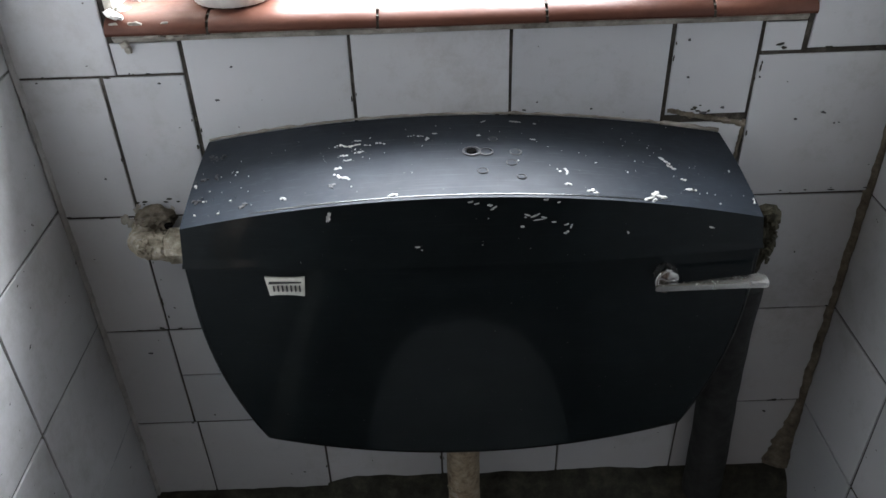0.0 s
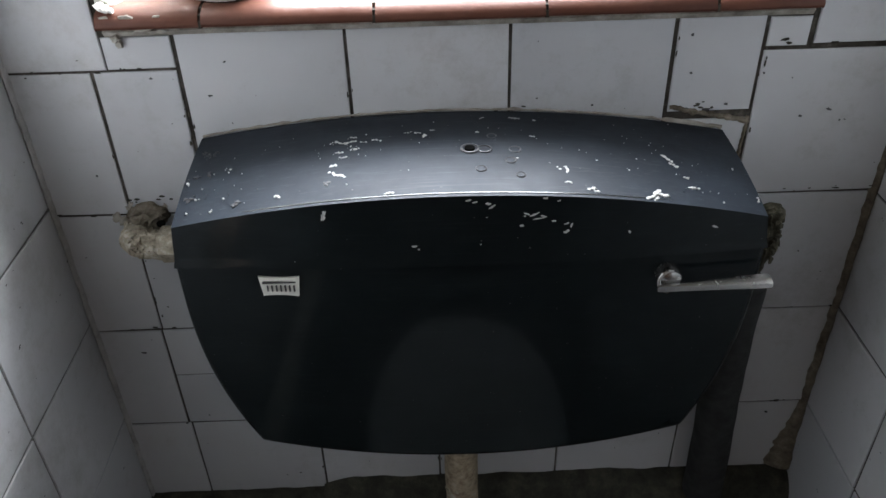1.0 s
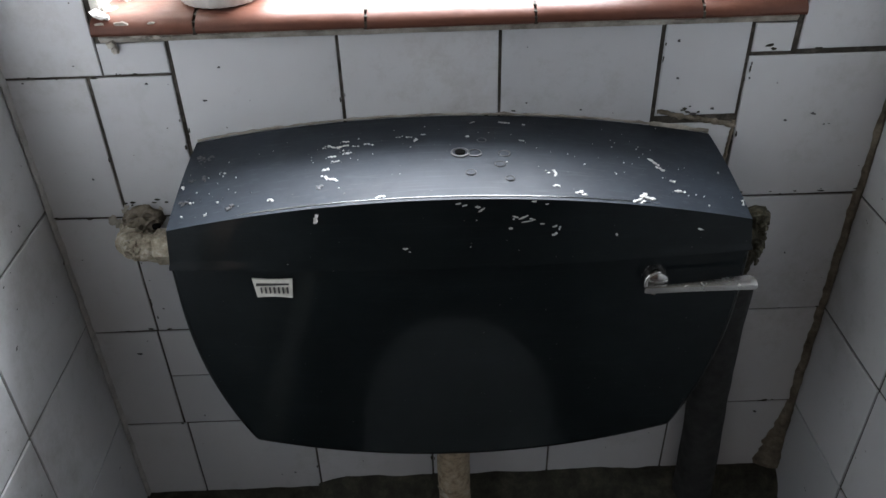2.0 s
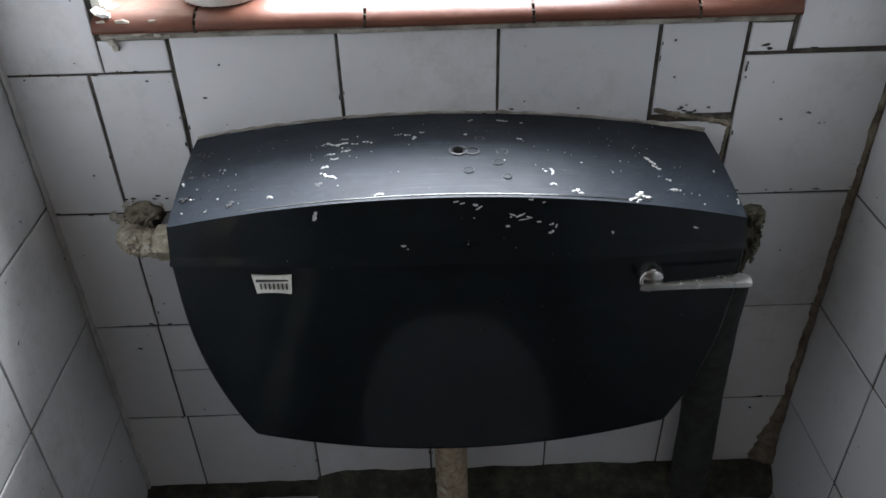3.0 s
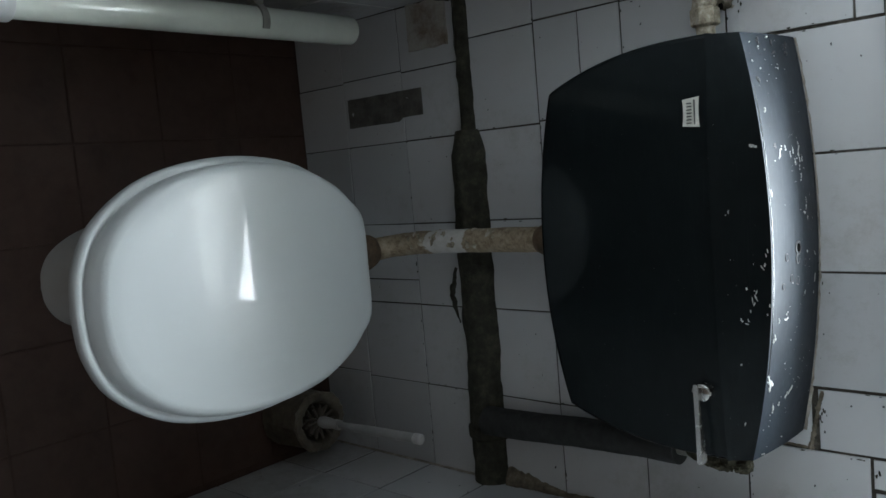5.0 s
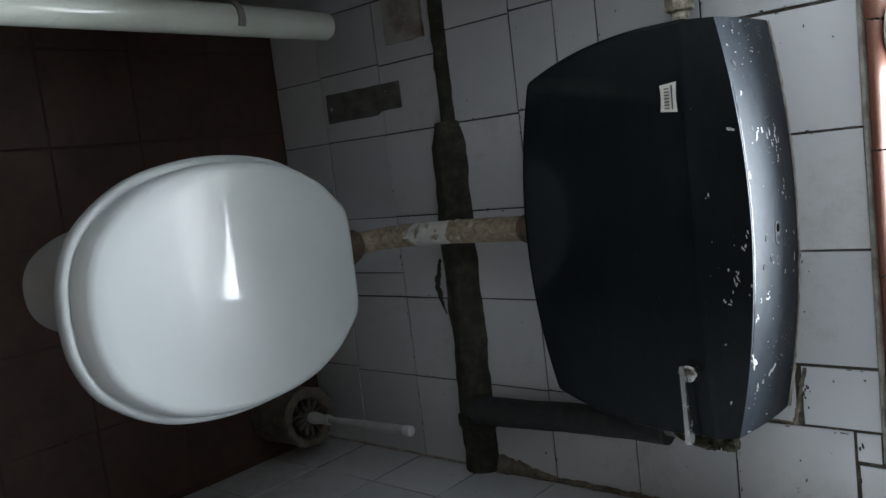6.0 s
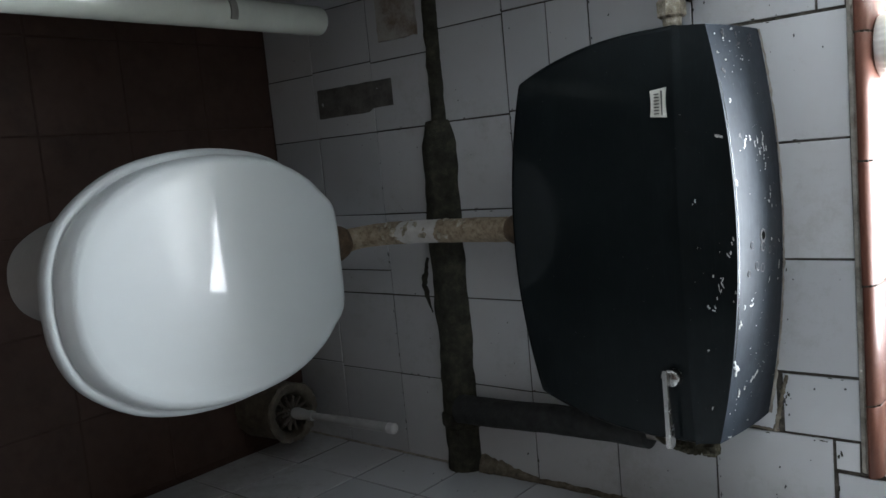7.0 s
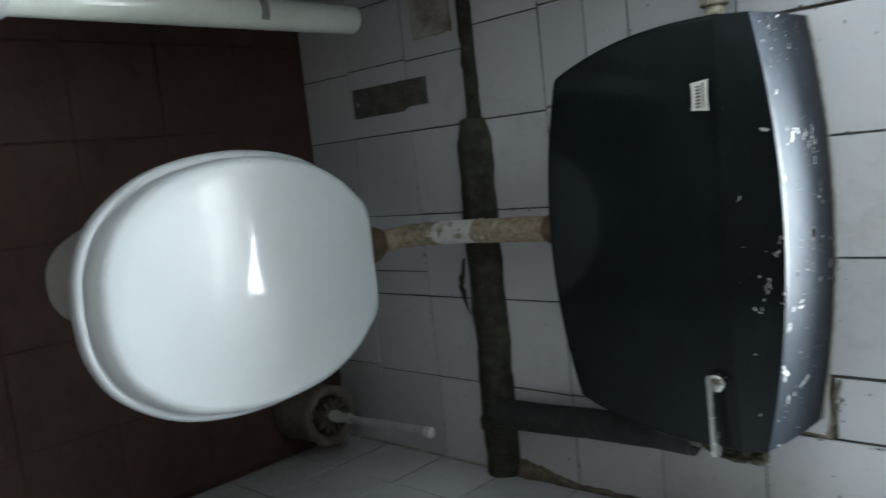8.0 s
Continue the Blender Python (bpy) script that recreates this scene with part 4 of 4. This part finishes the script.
pot = thing("ribbed_pot", lathe(bmesh.new(), [(0.030, 0.0), (0.036, 0.002), (0.040, 0.012), (0.0405, 0.045), (0.038, 0.055), (0.034, 0.055), (0.033, 0.02), (0.002, 0.018)], (-0.2545, 0.031, 1.0997), 96, 30, 0.018), SHELL, 60,
            label="small ribbed white ceramic pot on the sill", category="pot")

# ---- tiles ----
def tile_mesh(name, w, h, thick, material, soft=0.0009, jitter=0.0005):
    """A tile of w by h that faces -y, its face's middle at the origin, its corners a little uneven."""
    bm = bmesh.new()
    off = [(rnd.uniform(-jitter, jitter), rnd.uniform(-jitter, jitter)) for _ in range(4)]
    rings = []
    for inset, y in ((0, thick), (0, soft), (soft * 0.35, soft * 0.3), (soft * 1.3, 0)):
        a, b = w / 2 - inset, h / 2 - inset
        rings.append([(x + dx, y, z + dz) for (x, z), (dx, dz) in zip(((-a, -b), (a, -b), (a, b), (-a, b)), off)])
    loft(bm, rings)
    return mesh_of(name, bm, material, 0)


def lay(parent, me, m, wobble=0.0035):
    ob = new("tile", me)
    ob.parent = parent
    ob.matrix_local = m @ Matrix.Translation((0, rnd.uniform(-0.0004, 0.0004), 0)) @ Euler((rnd.gauss(0, wobble), rnd.gauss(0, wobble * 0.6), rnd.gauss(0, wobble))).to_matrix().to_4x4()
    return ob


GAP = 0.0032


def back_row(z0, z1, xs):
    GAP = 0.0029 if z0 > 0.87 else 0.0024 if z0 > 0.425 else 0.0019
    for x0, x1 in zip(xs, xs[1:]):
        lay(wall_north, tile_mesh("tile", x1 - x0 - GAP, z1 - z0 - GAP, 0.006, TILE), pose((x0 + x1) / 2, 0, (z0 + z1) / 2))


back_row(1.039, 1.072, [-0.371, -0.306])
back_row(1.041, 1.072, [0.236, 0.277])
back_row(0.921, 1.0735, [-0.305, -0.150, 0.001, 0.152])
back_row(0.978, 1.0735, [0.153, 0.235])
back_row(0.887, 0.972, [0.153, 0.235])
back_row(0.883, 1.039, [LEFT, -0.386, -0.306])
back_row(0.883, 1.040, [0.236, RIGHT])
back_row(0.727, 0.883, [LEFT, -0.389, -0.234, -0.080, 0.074, 0.228, RIGHT])
back_row(0.574, 0.727, [LEFT, -0.390])
back_row(0.655, 0.727, [-0.390, -0.234])
back_row(0.574, 0.655, [-0.390, -0.234])
back_row(0.574, 0.727, [-0.234, -0.080, 0.074, 0.228, RIGHT])
back_row(0.428, 0.574, [LEFT, -0.386, -0.230, -0.078, 0.075, 0.229, RIGHT])
back_row(0.276, 0.424, [LEFT, -0.352, -0.228, -0.076, 0.076, 0.228, RIGHT])
back_row(0.117, 0.276, [LEFT, -0.355, -0.228, -0.076, 0.030, 0.076, 0.228, RIGHT])
back_row(FLOOR, 0.117, [LEFT, -0.352, -0.228, -0.076, 0.076, 0.222, RIGHT])
z = 1.039
while z < 2.1:
    back_row(z, z + 0.154, [LEFT, WX0 - 0.004])
    back_row(z + 0.004, z + 0.158, [WX1 + 0.004, RIGHT])
    z += 0.154

# side walls above the view, covered in a dark colour to lower the bounce
for name, x0, x1 in (("unseen_upper_west", LEFT - 0.002, LEFT + 0.002), ("unseen_upper_east", RIGHT - 0.002, RIGHT + 0.002)):
    bm = box(bmesh.new(), x0, x1, FRONT, -0.002, 1.365, CEIL)
    part("painted_plaster", bm, UNSEENUPPER, wall_west if x0 < 0 else wall_east, "unseen dull brown upper wall, dark to cut bounced light", smooth=0)
joined = {"west": [], "east": []}
for side, parent, x, turn, zs, y_first in (("west", wall_west, LEFT, 90, 0.895, -0.170), ("east", wall_east, RIGHT, -90, 0.880, -0.136)):
    zrows = [zs + 0.154 * k for k in range(-6, 9)]
    zrows = [FLOOR] + [v for v in zrows if FLOOR + 0.02 < v < 1.40]
    yrows = [0.0] + [y_first - 0.154 * k for k in range(10)]
    for z0, z1 in zip(zrows, zrows[1:]):
        for y1, y0 in zip(yrows, yrows[1:]):
            y0 = max(y0, FRONT)
            if y1 - y0 < 0.02:
                continue
            near = z1 < 1.30 and y0 > -0.95
            me = tile_mesh("tile", y1 - y0 - GAP, z1 - z0 - GAP, 0.006, TILE)
            m = pose(x, (y0 + y1) / 2, (z0 + z1) / 2, 0, 0, turn)
            if near:
                lay(parent, me, m)
            else:
                joined[side].append((me, m))
for side, parent in (("west", wall_west), ("east", wall_east)):
    bm = bmesh.new()
    for me, m in joined[side]:
        n0 = len(bm.verts)
        bm.from_mesh(me)
        bm.verts.ensure_lookup_table()
        bmesh.ops.transform(bm, matrix=m, verts=bm.verts[n0:])
    part("far_tiles", bm, TILE, parent, smooth=0, kind="stuff")

# floor tiles, facing up
xs = [LEFT, -0.425, -0.265, -0.105, 0.055, 0.215, 0.375, RIGHT]
ys = [0.0, -0.158] + [-0.318 - 0.160 * k for k in range(9)]
for x0, x1 in zip(xs, xs[1:]):
    for y1, y0 in zip(ys, ys[1:]):
        y0 = max(y0, FRONT)
        if x1 - x0 < 0.015 or y1 - y0 < 0.02:
            continue
        lay(floor, tile_mesh("floor_tile", x1 - x0 - 0.0032, y1 - y0 - 0.0032, 0.008, QUARRY, 0.0010), pose((x0 + x1) / 2, (y0 + y1) / 2, FLOOR, -90, 0, 0), 0.002)

# sill tiles with a rounded front edge
sx = [WX0 + 0.002, -0.272, -0.121, 0.030, 0.180, WX1 - 0.002]
for x0, x1 in zip(sx, sx[1:]):
    w = (x1 - x0) / 2 - 0.0012
    prof = [(0.140, -0.005), (-0.017, -0.005), (-0.0200, -0.0040), (-0.0213, -0.0015), (-0.0208, 0.0015), (-0.0188, 0.0046), (-0.0155, 0.0073), (-0.0112, 0.0093), (-0.0060, 0.0105), (0.0, 0.0110), (0.140, 0.0110)]
    bm = bmesh.new()
    loft(bm, [[(-w * k, y, z - (0.0006 if abs(k) == 1 else 0)) for y, z in prof] for k in (-1, -0.985, 0.985, 1)])
    ob = new("tile", mesh_of("sill_tile", bm, SILL, 35))
    ob.parent = sill
    ob.location = ((x0 + x1) / 2, 0, 1.0885 + rnd.uniform(-0.0005, 0.0005))
    ob.rotation_euler = (0, rnd.gauss(0, 0.003), rnd.gauss(0, 0.004))

# small dark paint dashes on the tiles round the cistern
bm = bmesh.new()
for x, z, r, long in [(0.172, 1.019, 1.4, 1.4), (0.192, 0.981, 1.6, 3.6), (0.21, 0.986, 1.3, 2.2), (0.173, 0.983, 1.1, 1.8), (0.241, 1.017, 1.6, 1), (0.286, 0.971, 1.5, 1.2), (0.326, 0.965, 1.1, 1), (0.269, 1.011, 0.8, 1), (-0.332, 1.031, 1, 2.2), (-0.281, 1.012, 1.1, 2.6), (-0.262, 1.045, 0.9, 1.6)]:
    blob(bm, (x, -0.0011, z), (0, -1, 0), r * 0.0009, long, rnd.uniform(-0.15, 0.15), 0.0002, 7)
for _ in range(46):
    x, z = rnd.uniform(LEFT + 0.02, RIGHT - 0.02), rnd.uniform(0.30, 1.06)
    blob(bm, (x, -0.0011, z), (0, -1, 0), rnd.choice((0.0006, 0.0009, 0.0013)), rnd.uniform(1, 2.6), rnd.uniform(-1.6, 1.6), 0.0002, 7)
part("dirt_fleck", bm, INK, wall_north, "small dark paint dashes", kind="stuff")

bm = bmesh.new()
for cx, cz, sx, sz, count in ((0.19, 0.986, 0.035, 0.003, 6), (-0.360, 0.903, 0.03, 0.004, 6), (0.005, 0.990, 0.012, 0.002, 6), (0.262, 1.047, 0.010, 0.002, 3), (-0.305, 0.98, 0.004, 0.012, 5)):
    for _ in range(count):
        blob(bm, (cx + rnd.gauss(0, sx * 0.5), -0.0011, cz + rnd.gauss(0, sz)), (0, -1, 0), rnd.uniform(0.0006, 0.0014), rnd.uniform(1.5, 3.5), rnd.uniform(-0.2, 0.2) + (1.57 if sx < sz else 0.0), 0.0003, 11, 0.4)
for z, x0, x1, count in ((0.884, -0.46, -0.31, 16), (0.887, 0.24, 0.38, 14), (1.040, -0.46, -0.31, 8), (1.043, 0.24, 0.38, 8), (0.730, -0.46, -0.24, 16), (0.730, 0.22, 0.38, 10), (0.576, -0.46, 0.38, 26), (0.428, -0.46, 0.38, 30), (0.276, -0.46, 0.38, 26)):
    for _ in range(count // 2):
        blob(bm, (rnd.uniform(x0, x1), -0.0011, z + rnd.choice((-1, 1)) * rnd.uniform(0.0004, 0.0019)), (0, -1, 0), rnd.uniform(0.0004, 0.0012), rnd.uniform(1.5, 5), rnd.uniform(-0.12, 0.12), 0.0002, 11, 0.5)
for x, z0, z1, count in ((-0.386, 0.74, 1.03, 16), (-0.305, 0.93, 1.07, 10), (0.238, 0.89, 1.07, 12), (-0.150, 0.96, 1.07, 5), (0.002, 0.99, 1.07, 5), (0.154, 0.98, 1.07, 7), (-0.234, 0.43, 0.68, 10), (-0.078, 0.28, 0.57, 12), (0.075, 0.28, 0.57, 12), (0.228, 0.28, 0.72, 14), (-0.228, 0.0, 0.4, 14)):
    for _ in range(count // 2):
        blob(bm, (x + rnd.choice((-1, 1)) * rnd.uniform(0.0008, 0.003), -0.0011, rnd.uniform(z0, z1)), (0, -1, 0), rnd.uniform(0.0004, 0.0011), rnd.uniform(1.5, 5), 1.57 + rnd.uniform(-0.12, 0.12), 0.0002, 11, 0.5)
part("grime_smear", bm, TARRY, wall_north, "dark grime smeared beside the joints", kind="stuff")
